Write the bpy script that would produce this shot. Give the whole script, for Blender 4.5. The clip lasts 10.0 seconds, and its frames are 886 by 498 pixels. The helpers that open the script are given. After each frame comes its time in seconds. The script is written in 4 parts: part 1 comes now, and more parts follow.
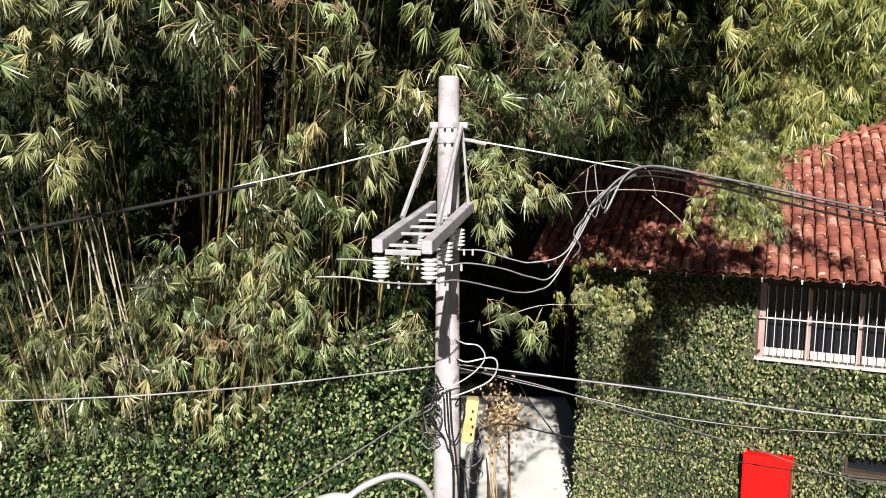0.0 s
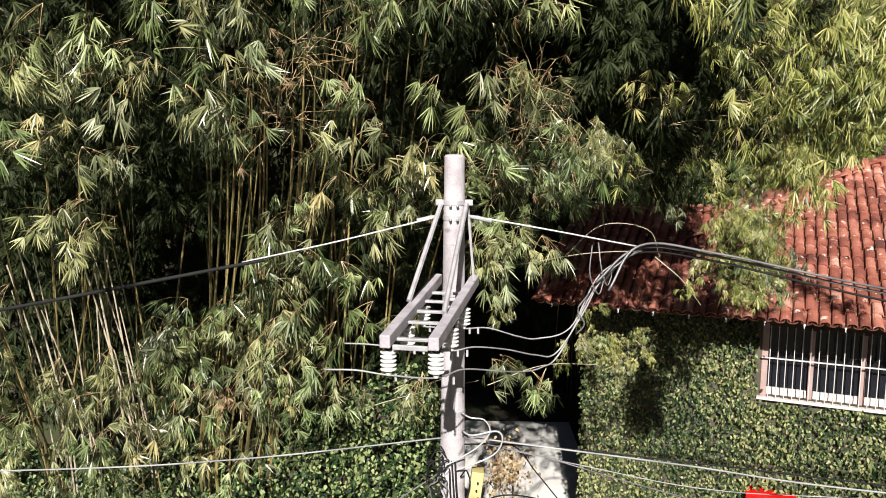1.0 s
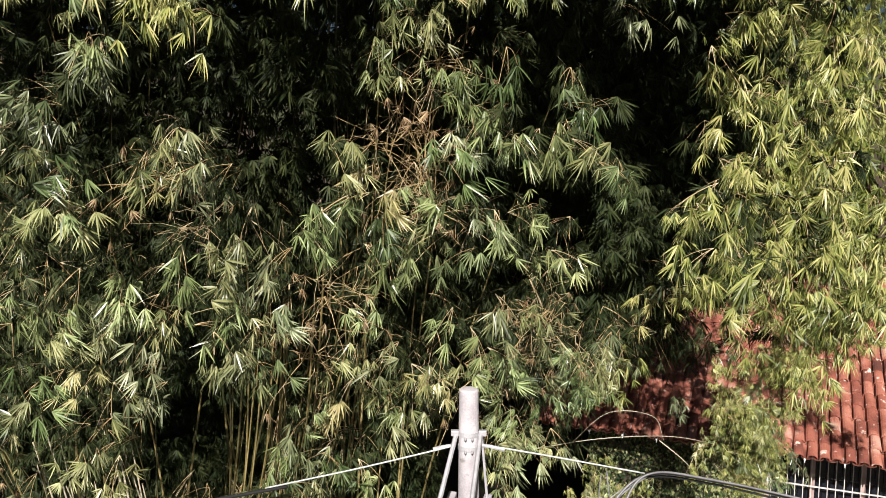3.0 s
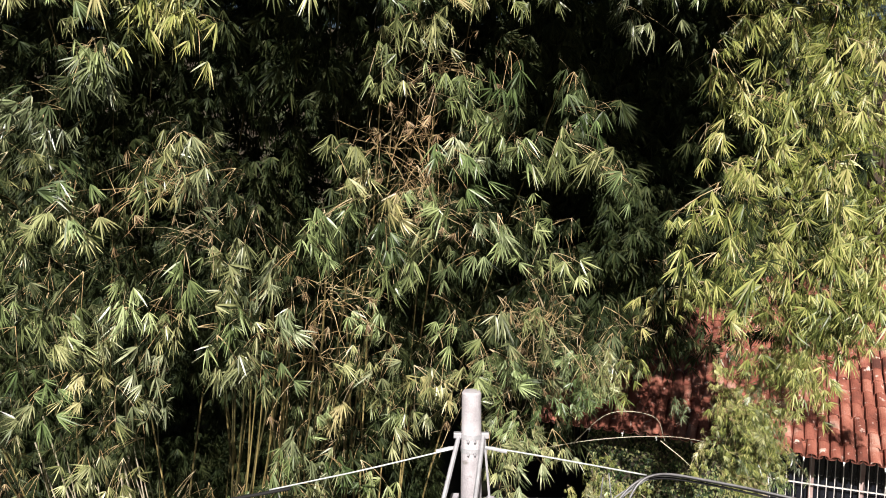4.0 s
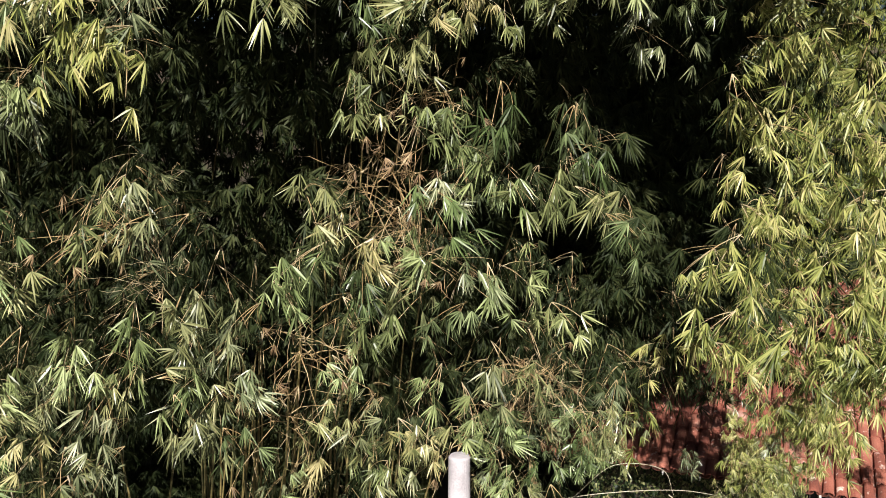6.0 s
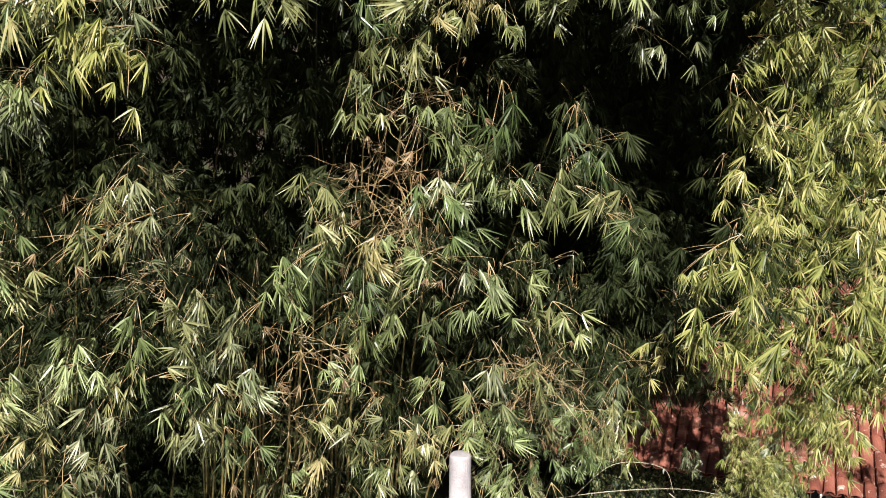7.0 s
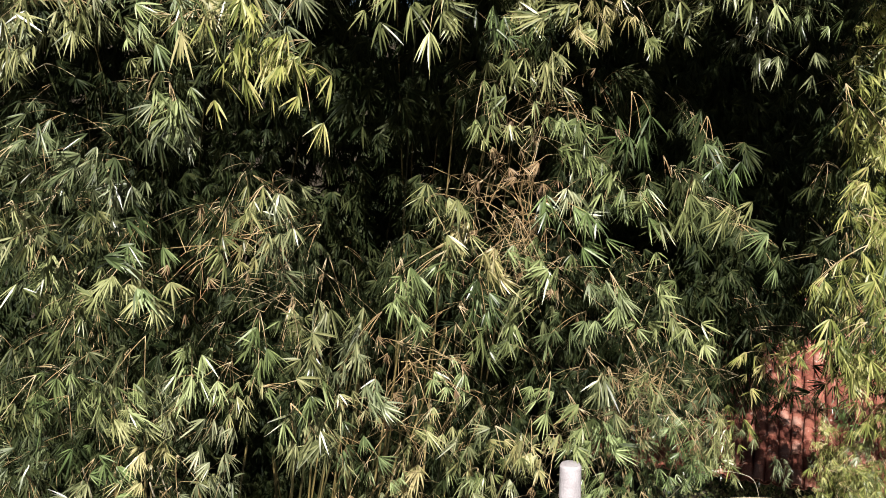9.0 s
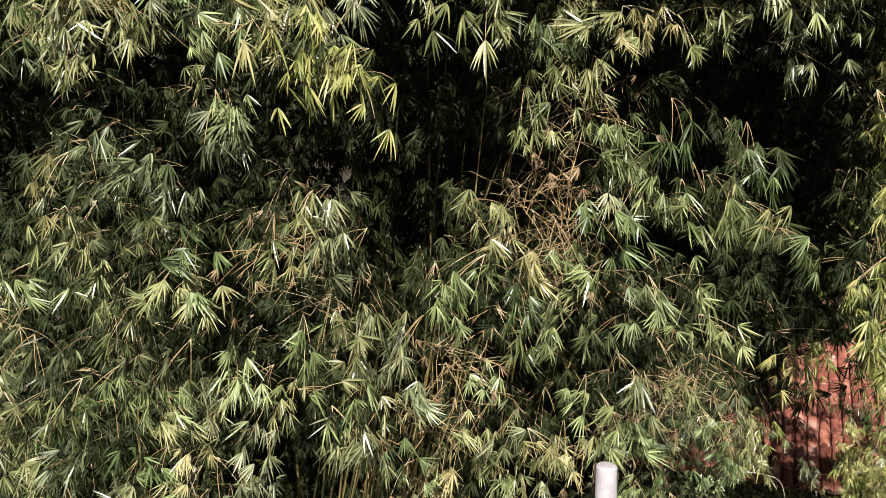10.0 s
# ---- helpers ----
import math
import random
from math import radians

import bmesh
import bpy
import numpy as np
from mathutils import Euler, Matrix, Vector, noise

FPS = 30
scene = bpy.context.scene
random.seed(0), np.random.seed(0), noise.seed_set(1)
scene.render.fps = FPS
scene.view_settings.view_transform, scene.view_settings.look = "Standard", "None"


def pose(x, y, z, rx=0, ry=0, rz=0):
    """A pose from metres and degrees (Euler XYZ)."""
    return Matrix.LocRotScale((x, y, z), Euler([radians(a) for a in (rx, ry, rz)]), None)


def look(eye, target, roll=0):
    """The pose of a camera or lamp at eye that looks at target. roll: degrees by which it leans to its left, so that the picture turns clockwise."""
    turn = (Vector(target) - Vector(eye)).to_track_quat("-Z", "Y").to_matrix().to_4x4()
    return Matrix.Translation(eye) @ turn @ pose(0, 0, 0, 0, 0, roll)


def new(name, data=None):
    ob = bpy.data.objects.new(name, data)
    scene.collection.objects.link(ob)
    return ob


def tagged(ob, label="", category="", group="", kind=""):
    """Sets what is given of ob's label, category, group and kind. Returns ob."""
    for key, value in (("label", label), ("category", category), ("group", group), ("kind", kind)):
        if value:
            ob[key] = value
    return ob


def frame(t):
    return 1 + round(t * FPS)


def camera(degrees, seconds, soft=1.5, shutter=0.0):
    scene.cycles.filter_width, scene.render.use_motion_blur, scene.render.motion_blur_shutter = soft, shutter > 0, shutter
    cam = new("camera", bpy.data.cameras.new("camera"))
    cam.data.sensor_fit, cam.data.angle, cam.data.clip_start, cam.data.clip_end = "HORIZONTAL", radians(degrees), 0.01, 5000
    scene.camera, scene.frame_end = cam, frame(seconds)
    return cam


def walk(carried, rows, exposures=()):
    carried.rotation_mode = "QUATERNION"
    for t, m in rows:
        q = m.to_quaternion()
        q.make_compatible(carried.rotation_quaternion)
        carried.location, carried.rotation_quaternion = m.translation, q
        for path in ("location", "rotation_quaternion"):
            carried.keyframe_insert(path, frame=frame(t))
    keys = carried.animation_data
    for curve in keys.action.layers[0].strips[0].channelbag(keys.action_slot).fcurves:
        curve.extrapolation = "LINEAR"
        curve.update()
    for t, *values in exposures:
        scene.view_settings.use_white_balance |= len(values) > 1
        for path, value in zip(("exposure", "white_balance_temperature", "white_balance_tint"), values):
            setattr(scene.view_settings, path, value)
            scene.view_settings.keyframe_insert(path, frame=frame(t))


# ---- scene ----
cam = camera(58.6, 10.0, soft=0.95)
PATH = [
    (0, (0.17, -0.133, 7.101), (0.121, 1.846, 6.823), 0.3),
    (0.5, (0.171, -0.119, 7.368), (0.118, 1.861, 7.092), 0.2),
    (1, (0.138, -0.128, 7.731), (0.083, 1.853, 7.46), 0.3),
    (1.5, (0.117, -0.137, 8.24), (0.059, 1.844, 7.978), 0.2),
    (2, (0.089, -0.168, 8.822), (0.035, 1.816, 8.572), 0.1),
    (2.5, (0.045, -0.19, 9.408), (-0.009, 1.795, 9.16), 0.0),
    (2.7, (0.026, -0.215, 9.61), (-0.029, 1.769, 9.374), -0.0),
    (4, (-0.042, -0.223, 9.774), (-0.091, 1.761, 9.521), 0.0),
    (4.5, (-0.03, -0.01, 9.861), (-0.086, 1.974, 9.602), 0.2),
    (5, (0.024, 0.495, 10.003), (-0.032, 2.474, 9.731), 0.1),
    (5.5, (0.089, 0.57, 10.078), (0.031, 2.552, 9.815), 0.1),
    (7, (0.093, 0.558, 10.1), (0.031, 2.539, 9.833), 0.1),
    (7.5, (0.093, 0.568, 10.1), (0.026, 2.548, 9.83), 0.2),
    (8, (-0.219, 0.554, 10.111), (-0.286, 2.535, 9.844), 0.3),
    (8.5, (-0.684, 0.547, 10.12), (-0.749, 2.53, 9.861), 0.2),
    (9, (-0.786, 0.528, 10.147), (-0.851, 2.51, 9.89), 0.1),
    (9.5, (-1.181, 0.428, 10.066), (-1.239, 2.413, 9.826), 0.2),
    (10, (-1.099, 0.428, 10.149), (-1.16, 2.412, 9.905), 0.0),
]
walk(cam, [(t, look(eye, target, roll)) for t, eye, target, roll in PATH])

# ---- light ----
SUN_ELEV, SUN_AZ = 32.5, 2.6            # the sun stands behind the camera, a little to its left
to_sun = Vector((-math.sin(radians(SUN_AZ)) * math.cos(radians(SUN_ELEV)), -math.cos(radians(SUN_AZ)) * math.cos(radians(SUN_ELEV)), math.sin(radians(SUN_ELEV))))
sun = new("sun", bpy.data.lights.new("sun", "SUN"))
sun.data.energy, sun.data.angle, sun.data.color = 5.0, radians(0.53), (1.0, 0.96, 0.89)
sun.matrix_world = look(to_sun * 60, (0, 0, 0))
world = bpy.data.worlds.new("sky")
scene.world = world
world.use_nodes = True
sky = world.node_tree.nodes.new("ShaderNodeTexSky")
sky.sky_type, sky.sun_disc, sky.sun_elevation, sky.sun_rotation = "NISHITA", False, radians(SUN_ELEV), radians(180 + SUN_AZ)
world.node_tree.links.new(sky.outputs[0], world.node_tree.nodes["Background"].inputs[0])
world.node_tree.nodes["Background"].inputs[1].default_value = 0.01
scene.view_settings.exposure = 0.92

# ---- materials ----


def material(name, colors, rough=0.8, scale=8.0, island=0.0, per_object=0.0, bump=0.2, fine=60.0, metal=0.0, translucent=0.0, spec=0.5, spots=None, coords="Object", hues=None):
    """Noise at two scales runs through colors (dark to light); island and per_object shift it from piece to piece."""
    m = bpy.data.materials.new(name)
    m.use_nodes = True
    nt = m.node_tree
    n, link = nt.nodes, nt.links.new
    bsdf = n["Principled BSDF"]
    tex = n.new("ShaderNodeTexCoord")
    big, small = n.new("ShaderNodeTexNoise"), n.new("ShaderNodeTexNoise")
    big.inputs["Scale"].default_value, big.inputs["Detail"].default_value = scale, 6
    small.inputs["Scale"].default_value, small.inputs["Detail"].default_value = fine, 4
    if coords == "World":
        geo = n.new("ShaderNodeNewGeometry")
        src = geo.outputs["Position"]
    else:
        src = tex.outputs["Object"]
    link(src, big.inputs["Vector"])
    link(src, small.inputs["Vector"])
    add = n.new("ShaderNodeMath")
    add.operation = "MULTIPLY_ADD"
    link(small.outputs["Fac"], add.inputs[0])
    add.inputs[1].default_value = 0.35
    link(big.outputs["Fac"], add.inputs[2])
    sub = n.new("ShaderNodeMath")
    sub.operation = "SUBTRACT"
    link(add.outputs[0], sub.inputs[0])
    sub.inputs[1].default_value = 0.175
    value = sub.outputs[0]
    for amount, kind in ((island, "island"), (per_object, "object")):
        if amount:
            if kind == "island":
                g = n.new("ShaderNodeNewGeometry")
                out = g.outputs["Random Per Island"]
            else:
                g = n.new("ShaderNodeObjectInfo")
                out = g.outputs["Random"]
            s = n.new("ShaderNodeMath")
            s.operation = "MULTIPLY_ADD"
            link(out, s.inputs[0])
            s.inputs[1].default_value = amount
            s.inputs[2].default_value = -amount / 2
            t = n.new("ShaderNodeMath")
            link(value, t.inputs[0])
            link(s.outputs[0], t.inputs[1])
            value = t.outputs[0]
    ramp = n.new("ShaderNodeValToRGB")
    el = ramp.color_ramp.elements
    while len(el) < len(colors):
        el.new(0.5)
    for i, c in enumerate(colors):
        el[i].position = 0.22 + 0.56 * i / max(1, len(colors) - 1)
        el[i].color = (*c, 1)
    link(value, ramp.inputs[0])
    color = ramp.outputs[0]
    if spots:
        spot_color, spot_scale, cut = spots
        sp = n.new("ShaderNodeTexNoise")
        sp.inputs["Scale"].default_value, sp.inputs["Detail"].default_value = spot_scale, 8
        link(src, sp.inputs["Vector"])
        r2 = n.new("ShaderNodeValToRGB")
        r2.color_ramp.elements[0].position, r2.color_ramp.elements[1].position = cut, cut + 0.08
        link(sp.outputs["Fac"], r2.inputs[0])
        mix = n.new("ShaderNodeMixRGB")
        link(r2.outputs[0], mix.inputs[0])
        link(color, mix.inputs[1])
        mix.inputs[2].default_value = (*spot_color, 1)
        color = mix.outputs[0]
    if hues:                # each object leans towards one of these tints
        info, tint, mul = n.new("ShaderNodeObjectInfo"), n.new("ShaderNodeValToRGB"), n.new("ShaderNodeMixRGB")
        mul.blend_type, mul.inputs[0].default_value = "MULTIPLY", 1.0
        while len(tint.color_ramp.elements) < len(hues):
            tint.color_ramp.elements.new(0.5)
        for i, c in enumerate(hues):
            tint.color_ramp.elements[i].position = i / (len(hues) - 1)
            tint.color_ramp.elements[i].color = (*c, 1)
        link(info.outputs["Random"], tint.inputs[0])
        link(color, mul.inputs[1])
        link(tint.outputs[0], mul.inputs[2])
        color = mul.outputs[0]
    link(color, bsdf.inputs["Base Color"])
    bsdf.inputs["Roughness"].default_value = rough
    bsdf.inputs["Metallic"].default_value = metal
    bsdf.inputs["Specular IOR Level"].default_value = spec
    if bump:
        b = n.new("ShaderNodeBump")
        b.inputs["Strength"].default_value, b.inputs["Distance"].default_value = bump, 0.02
        link(small.outputs["Fac"], b.inputs["Height"])
        link(b.outputs[0], bsdf.inputs["Normal"])
    if translucent:
        tr = n.new("ShaderNodeBsdfTranslucent")
        link(color, tr.inputs["Color"])
        mx = n.new("ShaderNodeMixShader")
        mx.inputs[0].default_value = translucent
        link(bsdf.outputs[0], mx.inputs[1])
        link(tr.outputs[0], mx.inputs[2])
        link(mx.outputs[0], n["Material Output"].inputs[0])
    return m


BAMBOO_LEAF = material("bamboo_leaf", [(0.03, 0.037, 0.015), (0.108, 0.123, 0.057), (0.25, 0.258, 0.132), (0.47, 0.465, 0.3)], 0.34, 1.3, island=0.32, per_object=0.22, bump=0, fine=9, translucent=0.05, spec=0.5, coords="World", hues=[(0.68, 0.92, 0.6), (0.96, 1.0, 1.1), (1.0, 0.95, 0.78), (0.78, 0.95, 0.72), (1.0, 0.85, 0.68)])
YELLOW_LEAF = material("yellow_bamboo_leaf", [(0.06, 0.08, 0.018), (0.165, 0.185, 0.047), (0.3, 0.305, 0.09), (0.45, 0.4, 0.17)], 0.45, 1.3, island=0.5, per_object=0.2, bump=0, fine=9, translucent=0.1, coords="World")
DRY_LEAF = material("dry_bamboo_leaf", [(0.11, 0.065, 0.032), (0.25, 0.16, 0.08), (0.44, 0.34, 0.2)], 0.6, 3, island=0.6, bump=0, fine=9, translucent=0.15, coords="World")
# darker copy of the bamboo leaf, with shade put into its colour
SHADE_LEAF = material("shade_toned_bamboo_leaf", [(0.012, 0.02, 0.007), (0.026, 0.036, 0.012), (0.056, 0.064, 0.024)], 0.6, 1.1, island=0.5, bump=0, fine=9, translucent=0.05, spec=0.15, coords="World")
CREEPER_LEAF = material("creeper_leaf", [(0.006, 0.017, 0.005), (0.018, 0.042, 0.012), (0.05, 0.092, 0.028), (0.24, 0.28, 0.12)], 0.5, 1.2, island=0.8, bump=0, fine=9, translucent=0.06, spec=0.25, coords="World")
IVY_LEAF = material("ivy_leaf", [(0.01, 0.024, 0.008), (0.036, 0.062, 0.02), (0.095, 0.125, 0.042), (0.26, 0.26, 0.115)], 0.5, 0.9, island=0.8, bump=0, fine=5, translucent=0.08, spec=0.3, coords="World")
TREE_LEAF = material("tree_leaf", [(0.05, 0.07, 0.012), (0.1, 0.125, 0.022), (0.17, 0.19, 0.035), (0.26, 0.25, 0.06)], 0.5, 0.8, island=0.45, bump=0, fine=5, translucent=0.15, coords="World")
TWIG = material("bamboo_twig", [(0.26, 0.16, 0.07), (0.42, 0.3, 0.15), (0.58, 0.48, 0.32)], 0.6, 4, per_object=0.3, bump=0.1)
PALE_CANE = material("dead_cane", [(0.34, 0.29, 0.2), (0.52, 0.46, 0.36)], 0.6, 4, bump=0.1)
CULM = material("bamboo_culm", [(0.03, 0.03, 0.014), (0.09, 0.075, 0.03), (0.2, 0.155, 0.06), (0.36, 0.28, 0.12)], 0.42, 1.6, per_object=0.5, bump=0.08, fine=40)
# soil darkened to stand in for deep shade beside and behind the yard
SOIL = material("soil", [(0.018, 0.014, 0.009), (0.04, 0.03, 0.018), (0.065, 0.05, 0.03)], 0.95, 1.5, bump=0.6, fine=25, coords="World", spots=((0.03, 0.04, 0.012), 0.7, 0.52))
CONCRETE_POLE = material("weathered_concrete", [(0.27, 0.245, 0.26), (0.42, 0.385, 0.41), (0.52, 0.485, 0.51)], 0.9, 5, bump=0.35, fine=70, spots=((0.22, 0.2, 0.19), 9, 0.64))
ARM_WOOD = material("weathered_crossarm", [(0.26, 0.235, 0.265), (0.38, 0.35, 0.385), (0.49, 0.455, 0.495)], 0.85, 7, bump=0.3, fine=60)
GALV = material("galvanised_steel", [(0.3, 0.29, 0.31), (0.48, 0.465, 0.49)], 0.45, 12, metal=0.2, bump=0.1)
PORCELAIN = material("glazed_insulator", [(0.66, 0.65, 0.64), (0.8, 0.79, 0.78)], 0.22, 8, bump=0.02)
BLACK_CABLE = material("black_cable", [(0.008, 0.008, 0.009), (0.022, 0.021, 0.021)], 0.8, 6, bump=0.1, spec=0.2)
GREY_CABLE = material("grey_cable", [(0.07, 0.066, 0.07), (0.24, 0.23, 0.24)], 0.4, 3, bump=0.1, metal=0.2)
LIGHT_CABLE = material("pale_cable", [(0.11, 0.11, 0.115), (0.42, 0.41, 0.42)], 0.45, 2.5, bump=0.1)
BARE_WIRE = material("bare_aluminium_wire", [(0.5, 0.5, 0.5), (0.72, 0.72, 0.72)], 0.38, 6, metal=0.5, bump=0.1)
YELLOW_PAINT = material("yellow_paint", [(0.36, 0.28, 0.1), (0.47, 0.39, 0.18), (0.52, 0.45, 0.25)], 0.55, 6, bump=0.06)
RED_PAINT = material("red_paint", [(0.7, 0.004, 0.003), (0.82, 0.007, 0.005)], 0.6, 4, bump=0.05, spec=0.15)
TILE = material("clay_tile", [(0.09, 0.028, 0.02), (0.22, 0.062, 0.04), (0.35, 0.125, 0.085), (0.5, 0.3, 0.24)], 0.85, 2.2, island=0.12, per_object=0.25, bump=0.3, fine=45, coords="World", spots=((0.68, 0.5, 0.43), 8.0, 0.62))
# dark enough that bare wall doesn't show between the creeper leaves
RENDER = material("dark_wall_render", [(0.045, 0.04, 0.028), (0.11, 0.09, 0.065)], 0.95, 2, bump=0.4)
WHITE_PAINT = material("white_paint", [(0.44, 0.39, 0.37), (0.62, 0.57, 0.55)], 0.55, 5, bump=0.08)
CLIP_WHITE = material("white_enamel", [(0.7, 0.69, 0.66), (0.8, 0.79, 0.77)], 0.4, 5, bump=0.02)
# the frame's own pink, darkened to take in shade under the eave
PINK_PAINT = material("shade_toned_pinkish_paint", [(0.26, 0.17, 0.16), (0.4, 0.29, 0.27)], 0.6, 5, bump=0.08)
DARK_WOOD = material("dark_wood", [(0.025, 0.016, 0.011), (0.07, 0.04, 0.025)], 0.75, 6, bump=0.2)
# near-black, the room's lack of light put into its colour
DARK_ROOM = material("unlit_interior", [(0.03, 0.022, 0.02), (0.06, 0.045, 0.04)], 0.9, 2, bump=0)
CURTAIN = material("curtain", [(0.3, 0.2, 0.17), (0.45, 0.33, 0.29)], 0.9, 8, bump=0.2)
YARD = material("pale_concrete_paving", [(0.52, 0.5, 0.48), (0.68, 0.66, 0.64), (0.78, 0.76, 0.74)], 0.9, 0.8, bump=0.2, fine=30, coords="World", spots=((0.3, 0.2, 0.13), 1.6, 0.64))
GLASS = bpy.data.materials.new("window_glass")
GLASS.use_nodes = True
GLASS.node_tree.nodes["Principled BSDF"].inputs["Base Color"].default_value = (0.02, 0.022, 0.03, 1)
GLASS.node_tree.nodes["Principled BSDF"].inputs["Roughness"].default_value = 0.06
GLASS.node_tree.nodes["Principled BSDF"].inputs["Transmission Weight"].default_value = 0.5
GLASS.node_tree.nodes["Principled BSDF"].inputs["Specular IOR Level"].default_value = 0.2

# ---- builders ----


def part(name, bm, mat, parent=None, label="", smooth=False):
    me = bpy.data.meshes.new(name)
    bm.to_mesh(me)
    bm.free()
    if smooth:
        me.shade_smooth()
    for m in (mat if isinstance(mat, (list, tuple)) else [mat]):
        me.materials.append(m)
    ob = new(name, me)
    ob.parent = parent
    return tagged(ob, label)


def thing(name, m, label, category, group="", kind=""):
    ob = new(name)
    ob.matrix_world = m
    return tagged(ob, label, category, group, kind)


def bulk(name, verts, tris, mats, parent=None, mat_index=None):
    """One mesh from arrays of corners and triangles."""
    me = bpy.data.meshes.new(name)
    nv, nt = len(verts), len(tris)
    me.vertices.add(nv)
    me.vertices.foreach_set("co", np.asarray(verts, np.float32).ravel())
    me.loops.add(nt * 3)
    me.loops.foreach_set("vertex_index", np.asarray(tris, np.int32).ravel())
    me.polygons.add(nt)
    me.polygons.foreach_set("loop_start", np.arange(0, nt * 3, 3, dtype=np.int32))
    for m in mats:
        me.materials.append(m)
    if mat_index is not None:
        me.polygons.foreach_set("material_index", np.asarray(mat_index, np.int32))
    me.update(calc_edges=True)
    ob = new(name, me)
    ob.parent = parent
    return ob


def box(bm, size, m=Matrix(), bevel=0.0):
    made = bmesh.ops.create_cube(bm, size=1.0, matrix=m @ Matrix.Diagonal((*size, 1)))
    if bevel:
        edges = list({e for v in made["verts"] for e in v.link_edges})
        bmesh.ops.bevel(bm, geom=edges, offset=bevel, segments=2, affect="EDGES", profile=0.5)
    return bm


def lathe(bm, profile, m=Matrix(), seg=20):
    """Turns (radius, height) pairs round z."""
    rings = []
    for r, z in profile:
        rings.append([bm.verts.new(m @ Vector((r * math.cos(2 * math.pi * i / seg), r * math.sin(2 * math.pi * i / seg), z))) for i in range(seg)])
    for a, b in zip(rings, rings[1:]):
        for i in range(seg):
            bm.faces.new((a[i], a[(i + 1) % seg], b[(i + 1) % seg], b[i]))
    bm.faces.new(rings[0][::-1])
    bm.faces.new(rings[-1])
    return bm


def smooth_line(points, steps=8):
    """A curve that passes through all the points."""
    p = [Vector(q) for q in points]
    p = [2 * p[0] - p[1], *p, 2 * p[-1] - p[-2]]
    out = []
    for a, b, c, d in zip(p, p[1:], p[2:], p[3:]):
        for i in range(steps):
            t = i / steps
            out.append(0.5 * (2 * b + (c - a) * t + (2 * a - 5 * b + 4 * c - d) * t * t + (3 * b - a - 3 * c + d) * t ** 3))
    return out + [p[-2]]


def tube(bm, line, radius, seg=6):
    """A tube along a line; radius is a number or a function of 0..1."""
    rings, n = [], len(line)
    for i, p in enumerate(line):
        d = (line[min(i + 1, n - 1)] - line[max(i - 1, 0)]).normalized()
        side = d.cross(Vector((0.13, 0.21, 1)) if abs(d.z) < 0.95 else Vector((1, 0.1, 0))).normalized()
        up = side.cross(d)
        r = radius(i / (n - 1)) if callable(radius) else radius
        rings.append([bm.verts.new(p + r * (math.cos(2 * math.pi * k / seg) * side + math.sin(2 * math.pi * k / seg) * up)) for k in range(seg)])
    for a, b in zip(rings, rings[1:]):
        for k in range(seg):
            bm.faces.new((a[k], a[(k + 1) % seg], b[(k + 1) % seg], b[k]))
    bm.faces.new(rings[0][::-1])
    bm.faces.new(rings[-1])
    return bm


def cable(name, points, r, mat, label, category="cable", group="", steps=10, parent=None):
    ob = part(name, tube(bmesh.new(), smooth_line(points, steps), r), mat, parent, label, smooth=True)
    return tagged(ob, label, category, group) if parent is None else ob


rng = np.random.default_rng(7)


def turn(yaw, pitch, roll):
    return np.array(Euler((pitch, roll, yaw)).to_matrix())


def fan_template(r, count, length, width, spread):
    """Long pointed leaves that hang like the fingers of a hand from one point."""
    vs, ts = [], []
    for k in range(count):
        a = (-0.5 + (k + r.uniform(-0.3, 0.3)) / max(1, count - 1)) * spread
        ln, w = length * r.uniform(0.65, 1.15) * (1 - 0.25 * abs(a) / spread), width * r.uniform(0.75, 1.2)
        out, twist = r.uniform(-0.45, 0.25), r.normal(0, 0.42)
        d = np.array([math.sin(a), out, -math.cos(a)])
        d /= np.linalg.norm(d)
        s = np.cross(d, [0, 1, 0])
        s /= np.linalg.norm(s)
        s = s * math.cos(twist) + np.cross(d, s) * math.sin(twist)
        bend = r.uniform(0.1, 0.4) * ln
        b = len(vs)
        at = lambda f: d * ln * f + np.array([0, 0, -bend * f * f])
        vs += [at(0.02), at(0.3) - s * w / 2, at(0.3) + s * w / 2, at(0.68) - s * w * 0.36, at(0.68) + s * w * 0.36, at(1.0)]
        ts += [(b, b + 1, b + 2), (b + 1, b + 3, b + 4), (b + 1, b + 4, b + 2), (b + 3, b + 5, b + 4)]
    return np.array(vs), np.array(ts)


FANS = [fan_template(rng, int(rng.integers(6, 10)), 0.165, 0.0128, rng.uniform(0.8, 1.8)) for _ in range(60)]


SMALL = [fan_template(rng, 8, 0.17, 0.019, rng.uniform(1.4, 2.8)) for _ in range(30)]
BROAD = [fan_template(rng, 8, 0.28, 0.034, rng.uniform(1.8, 3.0)) for _ in range(24)]


def scatter_fans(places, scales, tilt=0.42, pool=FANS):
    """Joins one fan for each place into arrays."""
    V, T, base = [], [], 0
    for p, s in zip(places, scales):
        fv, ft = pool[int(rng.integers(len(pool)))]
        R = turn(rng.normal(0, 0.75), rng.normal(0, 0.3), rng.normal(0, tilt))
        V.append(fv @ R.T * s + p)
        T.append(ft + base)
        base += len(fv)
    return np.concatenate(V), np.concatenate(T)


